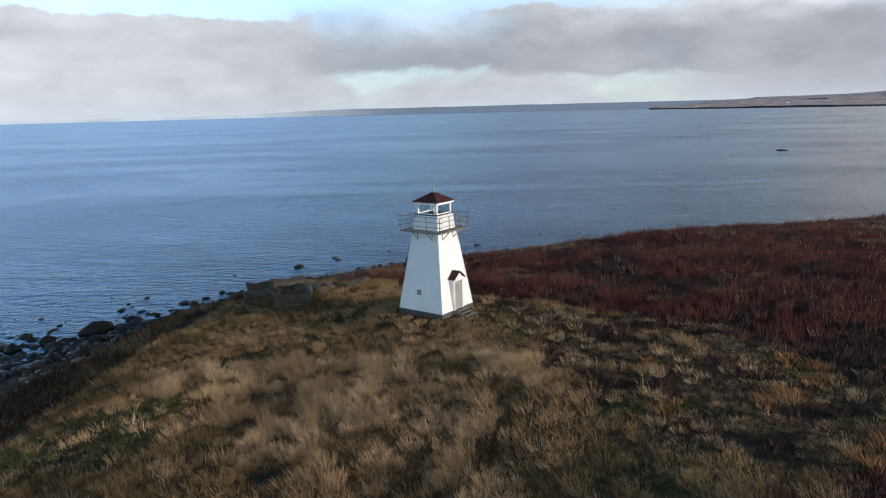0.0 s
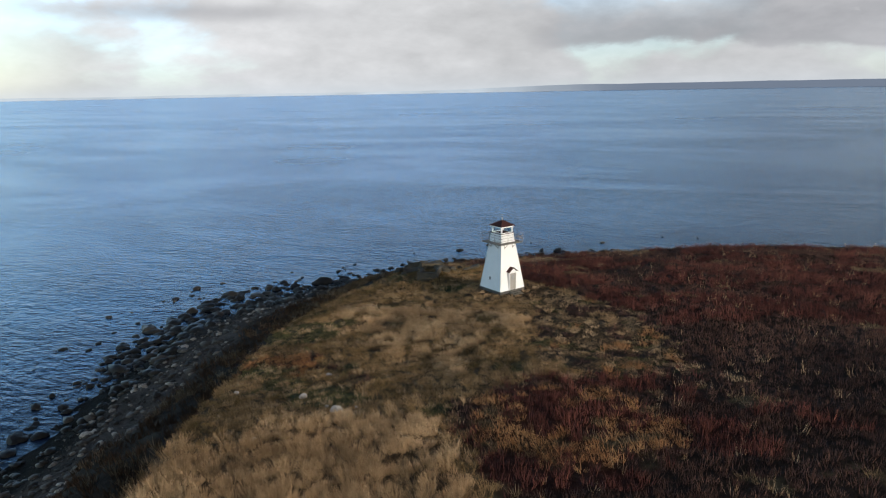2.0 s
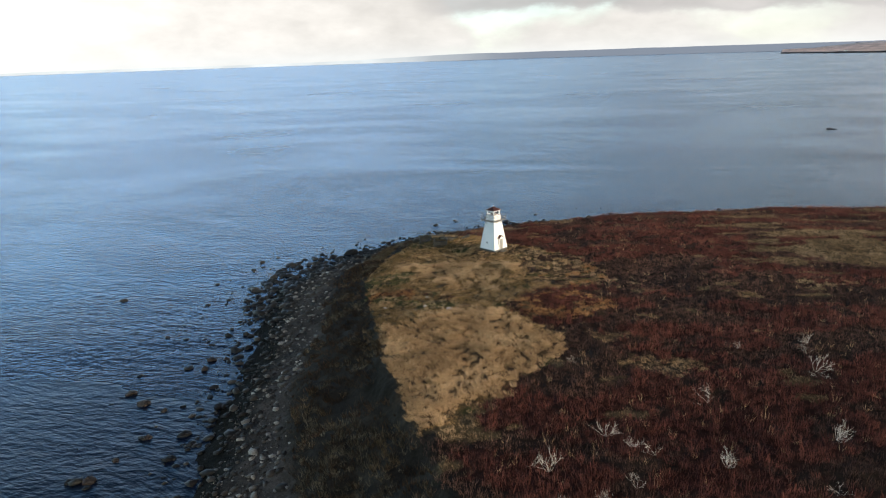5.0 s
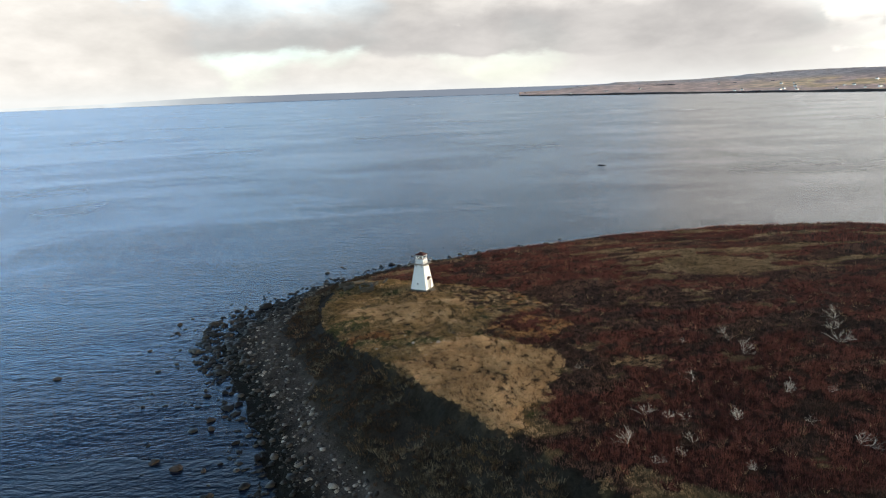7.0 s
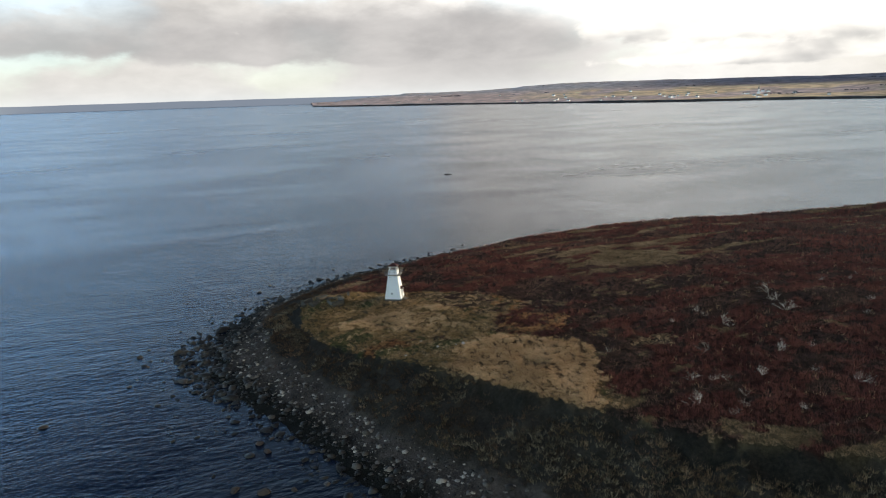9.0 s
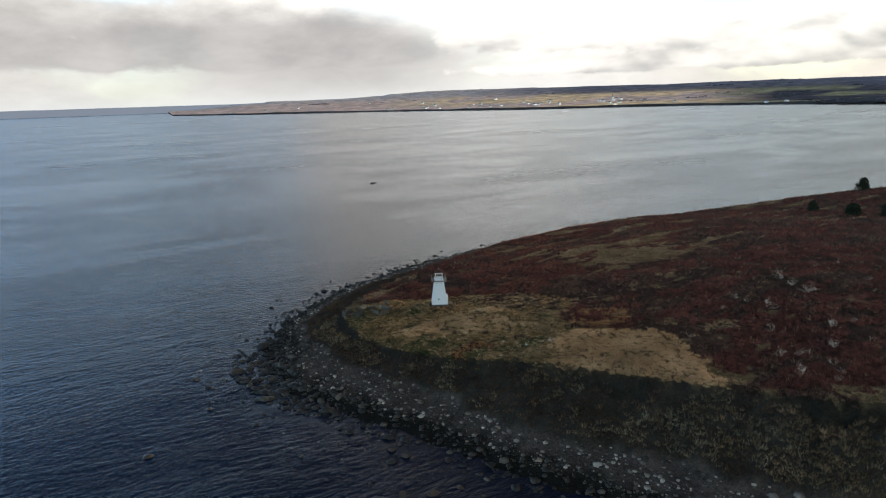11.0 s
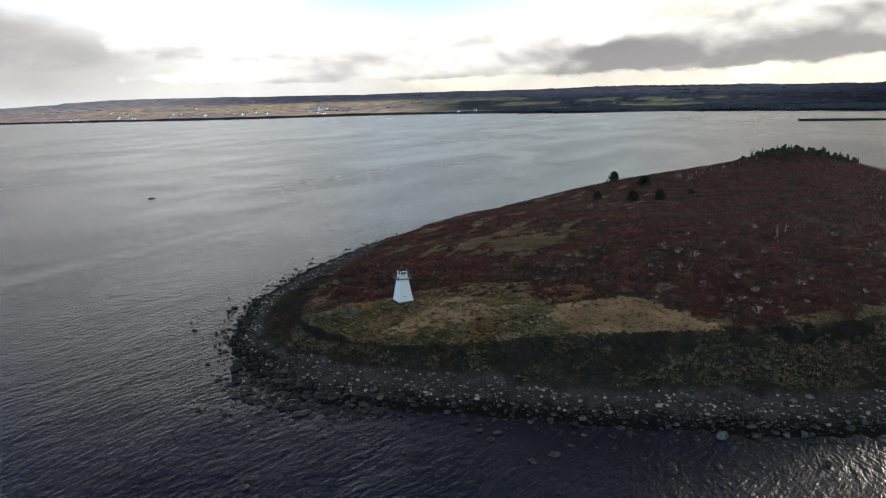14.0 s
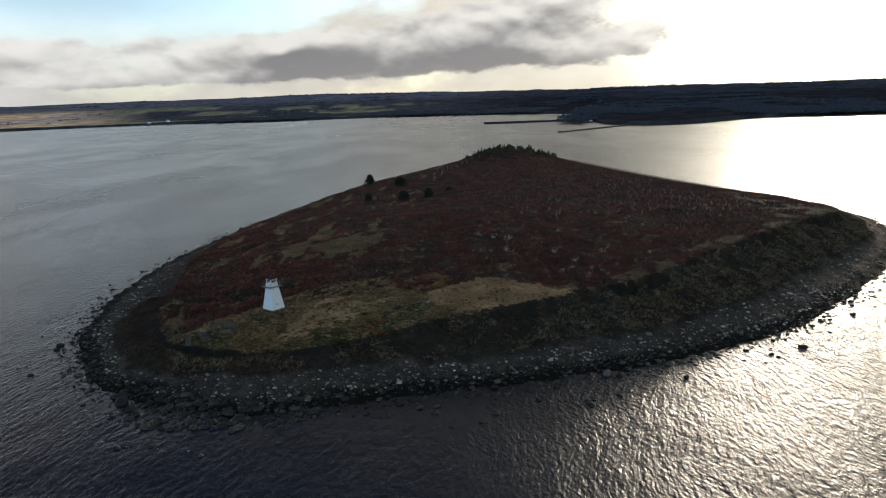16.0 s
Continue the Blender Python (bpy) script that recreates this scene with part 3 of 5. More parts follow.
def cover(x, y):
    """Shares of straw, meadow, russet, shrub, dull shrub for places on the top."""
    wx = x + (fbm(x / 3, y / 3, 31) - 0.5) * 3.0 + (vnoise(x / 0.6, y / 0.6, 33) - 0.5) * 2.4
    wy = y + (fbm(x / 3, y / 3, 37) - 0.5) * 3.0 + (vnoise(x / 0.6, y / 0.6, 39) - 0.5) * 2.4
    g = inside(GRASS, wx, wy)
    straw = inside(STRAW_SHAPE, wx, wy)
    patch = ((wx - 13.2) / 6.4) ** 2 + ((wy - 14.2) / 5.4) ** 2 < 1
    n1 = fbm(x / 14, y / 9, 41)
    tan = ((((wx - 64) / 20) ** 2 + ((wy - 46) / 14) ** 2) + (fbm(x / 6, y / 4, 43) - 0.5) * 2.6 < 0.75)
    streak = (fbm(x / 22, y / 5, 47) > 0.635) & (y > 30) & (x > 40)
    specks = (fbm(x / 6, y / 3.5, 53) > 0.755) & (x < 90)
    edge = (~g) & (line_distance(RIM_LINE, x, y) < 5 + 26 * step(70, 130, x)) & (fbm(x / 7, y / 5, 55) > 0.50 + 0.12 * step(70, 130, x))
    out = np.full(x.shape, 3)
    out[(n1 > 0.57) | (fbm(x / 3.2, y / 2.2, 42) > 0.60)] = 4
    dark = ((wx - 34) / 22) ** 2 + ((wy - 30) / 10) ** 2 < 1
    out[dark & (n1 > 0.44)] = 4
    out[streak | specks | tan | edge] = 1
    out[patch & ~g] = 2
    out[patch & ~g & (fbm(x / 1.6, y / 1.6, 57) > 0.60)] = 1
    out[(((wx - 12.8) / 4.3) ** 2 + ((wy - 15.6) / 3.2) ** 2 < 1) & (fbm(x / 1.8, y / 1.8, 56) > 0.40)] = 3
    out[(((wx - 24.6) / 5.0) ** 2 + ((wy + 6.4) / 2.2) ** 2 < 1) | (((wx - 18.5) / 2.4) ** 2 + ((wy - 1.5) / 1.6) ** 2 < 1)] = 6
    out[g] = 1
    out[g & straw] = 0
    ragged = (fbm(x / 2.2, y / 2.2, 59) - 0.5) * 3.0
    out[inside(SWATH, wx + ragged, wy + ragged) & (fbm(x / 1.4, y / 1.4, 68) > 0.43)] = 0
    out[g & (wy > 18) & (wy < 27) & (wx < -3) & (fbm(x / 2.5, y / 2.5, 58) > 0.62)] = 4
    mottle = inside(MOTTLE, wx, wy) & (out != 0)
    n6 = fbm(x / 2.4, y / 2.4, 65)
    out[mottle] = 6
    out[mottle & (n6 < 0.37)] = 4
    out[mottle & (n6 > 0.62)] = 5
    out[mottle & (n6 > 0.68)] = 2
    rim = line_distance(RIM_LINE, x, y)
    n5 = fbm(x / 3.5, y / 3.5, 63)
    out[g & (rim < 6.5) & (y > 14) & (n5 > 0.54)] = 5
    out[g & (out != 0) & (out != 6) & (n5 > 0.70)] = 5
    out[(((wx + 17.5) / 4) ** 2 + ((wy - 34.5) / 5) ** 2 < 1) & (n5 > 0.40)] = 5
    out[(((wx + 7) / 7) ** 2 + ((wy - 15.5) / 3) ** 2 < 1) & (n5 > 0.56)] = 5
    out[(((wx + 15.5) / 5) ** 2 + ((wy - 22.5) / 3) ** 2 < 1) & (n5 < 0.55)] = 2
    # trodden low growth round the tower
    out[np.hypot(x - TOWER[0] - 1.5, y - TOWER[1] + 0.5) < 5.0 + (fbm(x / 1.6, y / 1.6, 66) - 0.5) * 5.0] = 6
    return out


TINTS = np.array([(0.11, 0.072, 0.040), (0.10, 0.076, 0.040), (0.060, 0.029, 0.015), (0.040, 0.016, 0.011), (0.026, 0.017, 0.012), (0.055, 0.058, 0.022), (0.05, 0.038, 0.024)])


def ground_tint(x, y, z, up, d):
    t = TINTS[cover(x, y)]
    bank = np.array((0.046, 0.037, 0.028)) * (0.6 + 0.8 * fbm(x / 3, y / 3, 61))[:, None]
    gravel = np.array((0.102, 0.080, 0.066)) * (0.7 + 0.6 * fbm(x / 4, y / 4, 67))[:, None]
    weed = np.array((0.020, 0.018, 0.014))
    scarp = step(0.83, 0.90, up + (fbm(x / 2, y / 2, 69) - 0.5) * 0.12)[:, None] * (0.3 + 0.7 * step(0.42, 0.60, fbm(x / 9, y / 9, 103)))[:, None]
    bank = bank * (1 - scarp) + np.array((0.028, 0.023, 0.017)) * scarp
    w = step(0.95, 1.0, up + (fbm(x / 1.5, y / 1.5, 71) - 0.5) * 0.10)[:, None]
    t = bank * (1 - w) + t * w
    w = step(-0.01, 0.07, up - foot(x, y) + (fbm(x / 3, y / 3, 73) - 0.5) * 0.2)[:, None]
    t = gravel * (1 - w) + t * w
    w = step(0.7, 1.6, z + (fbm(x / 2, y / 2, 79) - 0.5) * 1.2)[:, None]
    return weed * (1 - w) + t * w


def build_ground():
    xs = np.concatenate([np.arange(-75, 60, 0.7), np.arange(60, 120, 1.4), np.arange(120, 505, 3.5)])
    ys = np.concatenate([np.arange(-185, -60, 1.4), np.arange(-60, 125, 0.7), np.arange(125, 132, 1.4)])
    gx, gy = np.meshgrid(xs, ys, indexing="ij")
    x, y = gx.ravel(), gy.ravel()
    z, up, d, north = lay(x, y)
    z = np.maximum(z, -3.0)
    ids = np.arange(len(x)).reshape(gx.shape)
    f = np.stack([ids[:-1, :-1], ids[1:, :-1], ids[1:, 1:], ids[:-1, 1:]], -1).reshape(-1, 4)
    f = f[(z[f] > -1.6).any(axis=1)]
    used, inv = np.unique(f.ravel(), return_inverse=True)
    f = inv.reshape(-1, 4)
    x, y, z, up, d = x[used], y[used], z[used], up[used], d[used]
    ob = from_arrays("ground", np.stack([x, y, z], 1), f, SOIL, True)
    tint = ground_tint(x, y, z, up, d)
    layer = ob.data.color_attributes.new("cover", "FLOAT_COLOR", "POINT")
    layer.data.foreach_set("color", np.concatenate([tint, np.ones((len(x), 1))], 1).astype(np.float32).ravel())
    return tagged(ob, "low grassy island with an earth bank and stony beach", "ground", kind="structure")


build_ground()


def build_water():
    a = np.concatenate([-np.geomspace(6000, 40, 26), np.linspace(-20, 20, 3), np.geomspace(40, 6000, 26)])
    gx, gy = np.meshgrid(a, a, indexing="ij")
    ids = np.arange(gx.size).reshape(gx.shape)
    f = np.stack([ids[:-1, :-1], ids[1:, :-1], ids[1:, 1:], ids[:-1, 1:]], -1).reshape(-1, 4)
    ob = from_arrays("water", np.stack([gx.ravel(), gy.ravel(), 0 * gx.ravel()], 1), f, WATER, True)
    tagged(ob, "wind-rippled blue-grey sea water of a wide bay", "water", kind="structure")


build_water()


# ---- the far shores ----
FAR = []


def build_far_shore():
    shore = smooth_line([(950, 3405), (1110, 2980), (1290, 2650), (1480, 2290), (1570, 1950), (1680, 1670), (1920, 1380), (2020, 1020), (1970, 600), (2000, 330), (1950, 90), (1770, -190), (1480, -250),
                         (1180, -215), (1010, -235), (985, -330), (1090, -470), (1150, -590), (1110, -720), (900, -1000), (300, -1700), (-900, -2600)], 12)
    # the strips of land run straight away from the island
    depth = np.concatenate([[-12, 0, 3, 10, 25], np.geomspace(45, 2300, 22)])
    dirs = shore / np.linalg.norm(shore, axis=1)[:, None]
    p = shore[:, None, :] + dirs[:, None, :] * depth[None, :, None]
    x, y = p[..., 0].ravel(), p[..., 1].ravel()
    dd = np.broadcast_to(depth, p.shape[:2]).ravel()
    ang = np.degrees(np.arctan2(y, x))
    big = fbm(x / 700, y / 700, 83)
    crest = 66 + 22 * step(-12, 12, ang) * step(66, 50, ang) + 14 * (fbm(x / 900, y / 900, 91, 3) - 0.5)
    z = np.where(dd <= 0, -1.0, 0) + 7 * step(0, 4, dd) * (0.5 + fbm(x / 120, y / 120, 85)) + (crest - 8) * step(60, 2000, dd) * (0.86 + 0.28 * big) * (0.12 + 0.88 * step(74.4, 66, ang))
    r = np.hypot(x, y)
    z = np.where(r > 4650, -4.0, z)
    ids = np.arange(len(x)).reshape(p.shape[:2])
    f = np.stack([ids[:-1, :-1], ids[:-1, 1:], ids[1:, 1:], ids[1:, :-1]], -1).reshape(-1, 4)
    ob = from_arrays("far_shore", np.stack([x, y, z], 1), f, FARLAND, False)
    # tints carry the distant haze: woods bluish, fields and hills paled
    wood, hazed_ridge = np.array((0.085, 0.090, 0.115)), np.array((0.155, 0.170, 0.225))
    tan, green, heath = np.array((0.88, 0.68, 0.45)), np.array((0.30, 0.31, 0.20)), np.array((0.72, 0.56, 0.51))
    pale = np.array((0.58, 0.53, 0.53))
    # woods south of the village, tan farmland about it, bare hazy hills to the north
    farm = (step(26, 34, ang) * step(62, 50, ang))[:, None]
    moor = step(40, 54, ang)[:, None]
    low = (step(5, 30, dd) * step(1200, 850, dd))[:, None]
    plots = step(0.50, 0.53, fbm(x / 260, y / 260, 87))[:, None]
    hedged = step(0.56, 0.585, fbm(x / 150, y / 210, 89))[:, None] * step(2, 8, ang)[:, None]
    t = wood * (1 - moor) + heath * moor
    t = t * (1 - farm * low) + (tan * plots + heath * (1 - plots)) * farm * low
    k = hedged * low * (1 - farm) * (1 - moor)
    t = t * (1 - k) + green * k
    # the ridges behind turn bluer or paler, more haze put into the colour
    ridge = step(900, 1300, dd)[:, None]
    t = t * (1 - ridge) + (hazed_ridge * (1 - moor) + pale * moor) * ridge
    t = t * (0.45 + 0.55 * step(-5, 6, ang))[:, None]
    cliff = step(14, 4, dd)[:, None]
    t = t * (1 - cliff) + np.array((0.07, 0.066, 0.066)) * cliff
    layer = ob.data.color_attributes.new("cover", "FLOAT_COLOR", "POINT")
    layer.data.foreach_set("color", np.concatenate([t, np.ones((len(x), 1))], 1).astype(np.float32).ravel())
    FAR.extend([x, y, z])
    tagged(ob, "low wooded mainland shore with fields across the bay", "shore", kind="structure")


build_far_shore()


def build_backdrop():
    a = np.radians(np.linspace(0, 360, 361))
    h = 15 + 30 * step(112, 97, np.degrees(a)) * step(40, 60, np.degrees(a)) + 14 * (fbm(np.degrees(a) / 7, 0 * a, 95) - 0.5)
    h[-1] = h[0]
    rows = [np.stack([r * np.cos(a), r * np.sin(a), z + 0 * a], 1) for r, z in ((4790, -3.0), (4790, 1.5), (4800, 0.7 * h), (4825, h))]
    v = np.concatenate(rows)
    ids = np.arange(len(v)).reshape(4, -1)
    f = np.stack([ids[:-1, 1:], ids[:-1, :-1], ids[1:, :-1], ids[1:, 1:]], -1).reshape(-1, 4)
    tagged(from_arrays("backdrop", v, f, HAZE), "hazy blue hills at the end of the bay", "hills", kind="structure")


build_backdrop()


# ---- the lighthouse ----
def frustum_boards(bm, side, w0, w1, z0, z1, row=0.12):
    """Overlapping boards on one sloping face of a square tower; side 0 to 3 counts quarter turns."""
    turn = pose(0, 0, 0, 0, 0, 90 * side)
    count = round((z1 - z0) / row)
    last = None
    for i in range(count):
        a, b = z0 + (z1 - z0) * i / count, z0 + (z1 - z0) * (i + 1) / count
        wa, wb = w0 + (w1 - w0) * (a - z0) / (z1 - z0), w0 + (w1 - w0) * (b - z0) / (z1 - z0)
        v = [bm.verts.new(turn @ Vector(q)) for q in ((wa + 0.016, -wa, a), (wa + 0.016, wa, a), (wb, wb, b), (wb, -wb, b))]
        bm.faces.new(v)
        if last:
            bm.faces.new((last[3], last[2], v[1], v[0]))
        last = v
    return bm


def build_lighthouse():
    tower = empty("lighthouse", pose(*TOWER, 0, 0, -35), "white wooden lighthouse with a dark red roof on a grassy island", "lighthouse")
    foot, deck, sill, eave, apex = 0.34, 5.86, 6.95, 7.72, 8.45
    wb, wt = 1.86, 1.06
    part("foundation", box(bmesh.new(), 3.8, 3.8, foot + 0.5, pose(0, 0, -0.5), 0.03), FOOTING, tower, "weathered concrete foundation")
    core = bmesh.new()
    bmesh.ops.create_cone(core, cap_ends=True, segments=4, radius1=(wb - 0.03) * 2 ** 0.5, radius2=(wt - 0.03) * 2 ** 0.5, depth=deck - foot,
                          matrix=Matrix.Translation((0, 0, (foot + deck) / 2)) @ pose(0, 0, 0, 0, 0, 45))
    part("wall_core", core, PAINT, tower)
    for s in range(4):
        part("wall", frustum_boards(bmesh.new(), s, wb, wt, foot + 0.01, deck), PAINT, tower, "white painted board wall, sloping inwards")
        q = pose(0, 0, 0, 0, 0, 90 * s)
        part("corner_board", rod(bmesh.new(), q @ Vector((wb - 0.01, wb - 0.01, foot)), q @ Vector((wt - 0.01, wt - 0.01, deck)), 0.055, sides=4), PAINT, tower)
        part("lantern_wall", frustum_boards(bmesh.new(), s, 1.03, 0.93, deck + 0.05, sill), PAINT, tower)
        part("corner_board", rod(bmesh.new(), q @ Vector((1.02, 1.02, deck)), q @ Vector((0.92, 0.92, sill)), 0.05, sides=4), PAINT, tower)
        # brackets under the gallery, two a side
        for o in (-0.62, 0.62):
            bm = bmesh.new()
            rod(bm, q @ Vector((1.05, o, deck - 0.06)), q @ Vector((1.72, o, deck - 0.06)), 0.035, sides=4)
            rod(bm, q @ Vector((1.66, o, deck - 0.08)), q @ Vector((1.10, o, deck - 0.62)), 0.03, sides=4)
            rod(bm, q @ Vector((1.12, o, deck - 0.08)), q @ Vector((1.14, o, deck - 0.66)), 0.03, sides=4)
            part("bracket", bm, GREYWOOD, tower, "grey triangular bracket")
        # railing: posts and two pipes a side
        for o in (-1.68, -0.56, 0.56):
            part("railing_post", rod(bmesh.new(), q @ Vector((1.68, o, deck + 0.08)), q @ Vector((1.68, o, deck + 1.08)), 0.022), IRON, tower)
        for z in (0.42, 0.76, 1.08):
            part("railing_pipe", rod(bmesh.new(), q @ Vector((1.68, -1.95, deck + z)), q @ Vector((1.68, 1.95, deck + z)), 0.018), IRON, tower)
        # lantern: corner posts, window frame and pane
        part("lantern_post", box(bmesh.new(), 0.15, 0.15, eave - sill - 0.05, q @ pose(0.80, 0.80, sill + 0.05), 0.01), PAINT, tower)
        frame_bm = bmesh.new()
        box(frame_bm, 0.06, 1.46, 0.07, q @ pose(0.82, 0, sill + 0.05))
        box(frame_bm, 0.06, 1.46, 0.08, q @ pose(0.82, 0, eave - 0.08))
        window = part("lantern_window", frame_bm, PAINT, tower, "white-framed lantern window")
        part("pane", box(bmesh.new(), 0.012, 1.46, eave - sill - 0.2, q @ pose(0.82, 0, sill + 0.12)), GLASS, window, "clear window glass").visible_shadow = False
    part("gallery_deck", box(bmesh.new(), 3.5, 3.5, 0.09, pose(0, 0, deck - 0.02), 0.015), GREYWOOD, tower, "weathered grey gallery deck")
    part("lantern_core", box(bmesh.new(), 1.78, 1.78, sill - deck - 0.1, pose(0, 0, deck + 0.07)), PAINT, tower)
    part("lantern_sill", box(bmesh.new(), 2.02, 2.02, 0.05, pose(0, 0, sill), 0.01), ROOF, tower, "brown painted sill")
    part("eave", box(bmesh.new(), 2.02, 2.02, 0.12, pose(0, 0, eave), 0.015), PAINT, tower)
    roof = bmesh.new()
    bmesh.ops.create_cone(roof, cap_ends=True, segments=4, radius1=1.08 * 2 ** 0.5, radius2=0.05, depth=apex - eave - 0.12,
                          matrix=Matrix.Translation((0, 0, (apex + eave + 0.12) / 2)) @ pose(0, 0, 0, 0, 0, 45))
    roof = part("roof", roof, ROOF, tower, "dark red shingled pyramid roof")
    for s in range(4):
        q = pose(0, 0, 0, 0, 0, 90 * s)
        part("ridge_cap", rod(bmesh.new(), q @ Vector((1.09, 1.09, eave + 0.13)), q @ Vector((0.03, 0.03, apex + 0.02)), 0.03, sides=5), ROOF, roof)
    vent = bmesh.new()
    rod(vent, (0, 0, apex - 0.05), (0, 0, apex + 0.22), 0.085, 0.075, 10)
    rod(vent, (0, 0, apex + 0.22), (0, 0, apex + 0.30), 0.12, 0.03, 10)
    part("roof_vent", vent, VENT, tower, "grey metal roof vent")
    vane = bmesh.new()
    rod(vane, (0, 0, apex + 0.28), (0, 0, apex + 0.72), 0.014)
    rod(vane, (-0.2, 0.1, apex + 0.58), (0.2, -0.1, apex + 0.58), 0.012)
    part("weather_vane", vane, IRON, tower)
    lamp = bmesh.new()
    rod(lamp, (0, 0, sill + 0.04), (0, 0, sill + 0.30), 0.05, sides=8)
    rod(lamp, (0, 0, sill + 0.30), (0, 0, sill + 0.56), 0.13, 0.11, 10)
    part("lamp", lamp, VENT, tower, "small grey navigation lamp")
    plate = bmesh.new()
    box(plate, 0.55, 0.42, 0.04, pose(1.55, 1.35, deck + 0.62, 0, 25, 20), 0.01)
    rod(plate, (1.55, 1.35, deck + 0.06), (1.55, 1.35, deck + 0.64), 0.025)
    part("panel", plate, VENT, tower, "pale solar panel on a short post")
    # porch with gable, door and light
    porch = bmesh.new()
    box(porch, 0.95, 0.09, 2.20, pose(1.47, -0.53, foot - 0.02), 0.006)
    box(porch, 0.95, 0.09, 2.20, pose(1.47, 0.53, foot - 0.02), 0.006)
    box(porch, 0.10, 1.15, 0.16, pose(1.90, 0, foot + 2.04), 0.006)
    prism(porch, [(-0.60, 0), (0.60, 0), (0, 0.46)], 1.05, pose(1.96, 0, foot + 2.18, 0, 0, 90))
    porch = part("porch", porch, PAINT, tower, "white gabled door porch")
    for s in (-1, 1):
        slope = bmesh.new()
        box(slope, 1.25, 0.86, 0.05, pose(1.50, s * 0.36, foot + 2.44, s * -37, 0, 0), 0.008)
        part("porch_roof", slope, ROOF, porch, "dark red shingles")
    door = part("door", box(bmesh.new(), 0.05, 0.92, 1.98, pose(1.915, 0, foot + 0.05), 0.006), DOOR, tower, "closed grey-beige door with a small window")
    part("door_window", box(bmesh.new(), 0.02, 0.36, 0.55, pose(1.945, -0.02, foot + 1.25)), VENT, door, "pale door pane")
    part("door_handle", rod(bmesh.new(), (1.93, 0.36, foot + 0.98), (2.02, 0.36, foot + 0.98), 0.025), IRON, door)
    for o in (-0.50, 0.50):
        part("door_trim", box(bmesh.new(), 0.06, 0.10, 2.06, pose(1.95, o, foot), 0.006), PAINT, door)
    hatch = bmesh.new()
    lean = math.degrees(math.atan((wb - wt) / (deck - foot)))
    box(hatch, 0.36, 0.05, 0.36, pose(-0.22, -(wb - (wb - wt) * (1.45 - foot) / (deck - foot)) - 0.01, 1.45, -lean, 0, 0), 0.01)
    part("wall_vent", hatch, VENT, tower, "small grey wall vent")
    # steps
    steps = empty("wooden_steps", tower.matrix_world @ pose(2.05, 0.02, 0), "three grey wooden steps before the lighthouse door", "steps")
    for i, z in enumerate((0.30, 0.17, 0.05)):
        part("tread", box(bmesh.new(), 0.30, 1.25, 0.05, pose(0.16 + 0.34 * i, 0, z), 0.008), GREYWOOD, steps)
    for o in (-0.55, 0.55):
        part("stringer", prism(bmesh.new(), [(-0.05, -0.25), (1.10, -0.25), (1.10, 0.05), (0.0, 0.30)], 0.06, pose(0, o - 0.03, 0)), GREYWOOD, steps)


build_lighthouse()


# ---- rocks and ruins ----
def height_at(x, y):
    return float(lay(np.array([float(x)]), np.array([float(y)]))[0][0])


def lump(r, seed, flat=0.7, detail=2, rough=0.35):
    """An uneven boulder round the origin, with broken faces."""
    bm = bmesh.new()
    bmesh.ops.create_icosphere(bm, subdivisions=detail, radius=1.0)
    rng = random.Random(seed)
    cuts = [(Vector((rng.uniform(-1, 1), rng.uniform(-1, 1), rng.uniform(-0.6, 1))).normalized(), rng.uniform(0.42, 0.8)) for _ in range(9)]
    sx, sy = rng.uniform(0.8, 1.25), rng.uniform(0.75, 1.1)
    for v in bm.verts:
        p = v.co.copy()
        for nrm, lim in cuts:
            over = p.dot(nrm) - lim
            if over > 0:
                p -= nrm * over * 0.85
        p *= 1 + rough * 0.5 * noise.noise(v.co * 1.7 + Vector((seed * 3.1, 0, 0)))
        v.co = Vector((p.x * sx, p.y * sy, p.z * flat)) * r
    return bm


def boulder(x, y, r, material, label, seed, sink=0.35, group="boulders along the shore"):
    ob = part("boulder", lump(r, seed, flat=random.Random(seed).uniform(0.45, 0.68)), material)
    z = max(height_at(x, y), -0.25)
    ob.matrix_world = pose(x, y, z + r * (0.6 - sink + (0.12 if z < 0.3 else 0)), 0, 0, (seed * 67) % 360)
    return tagged(ob, label, "boulder", group)


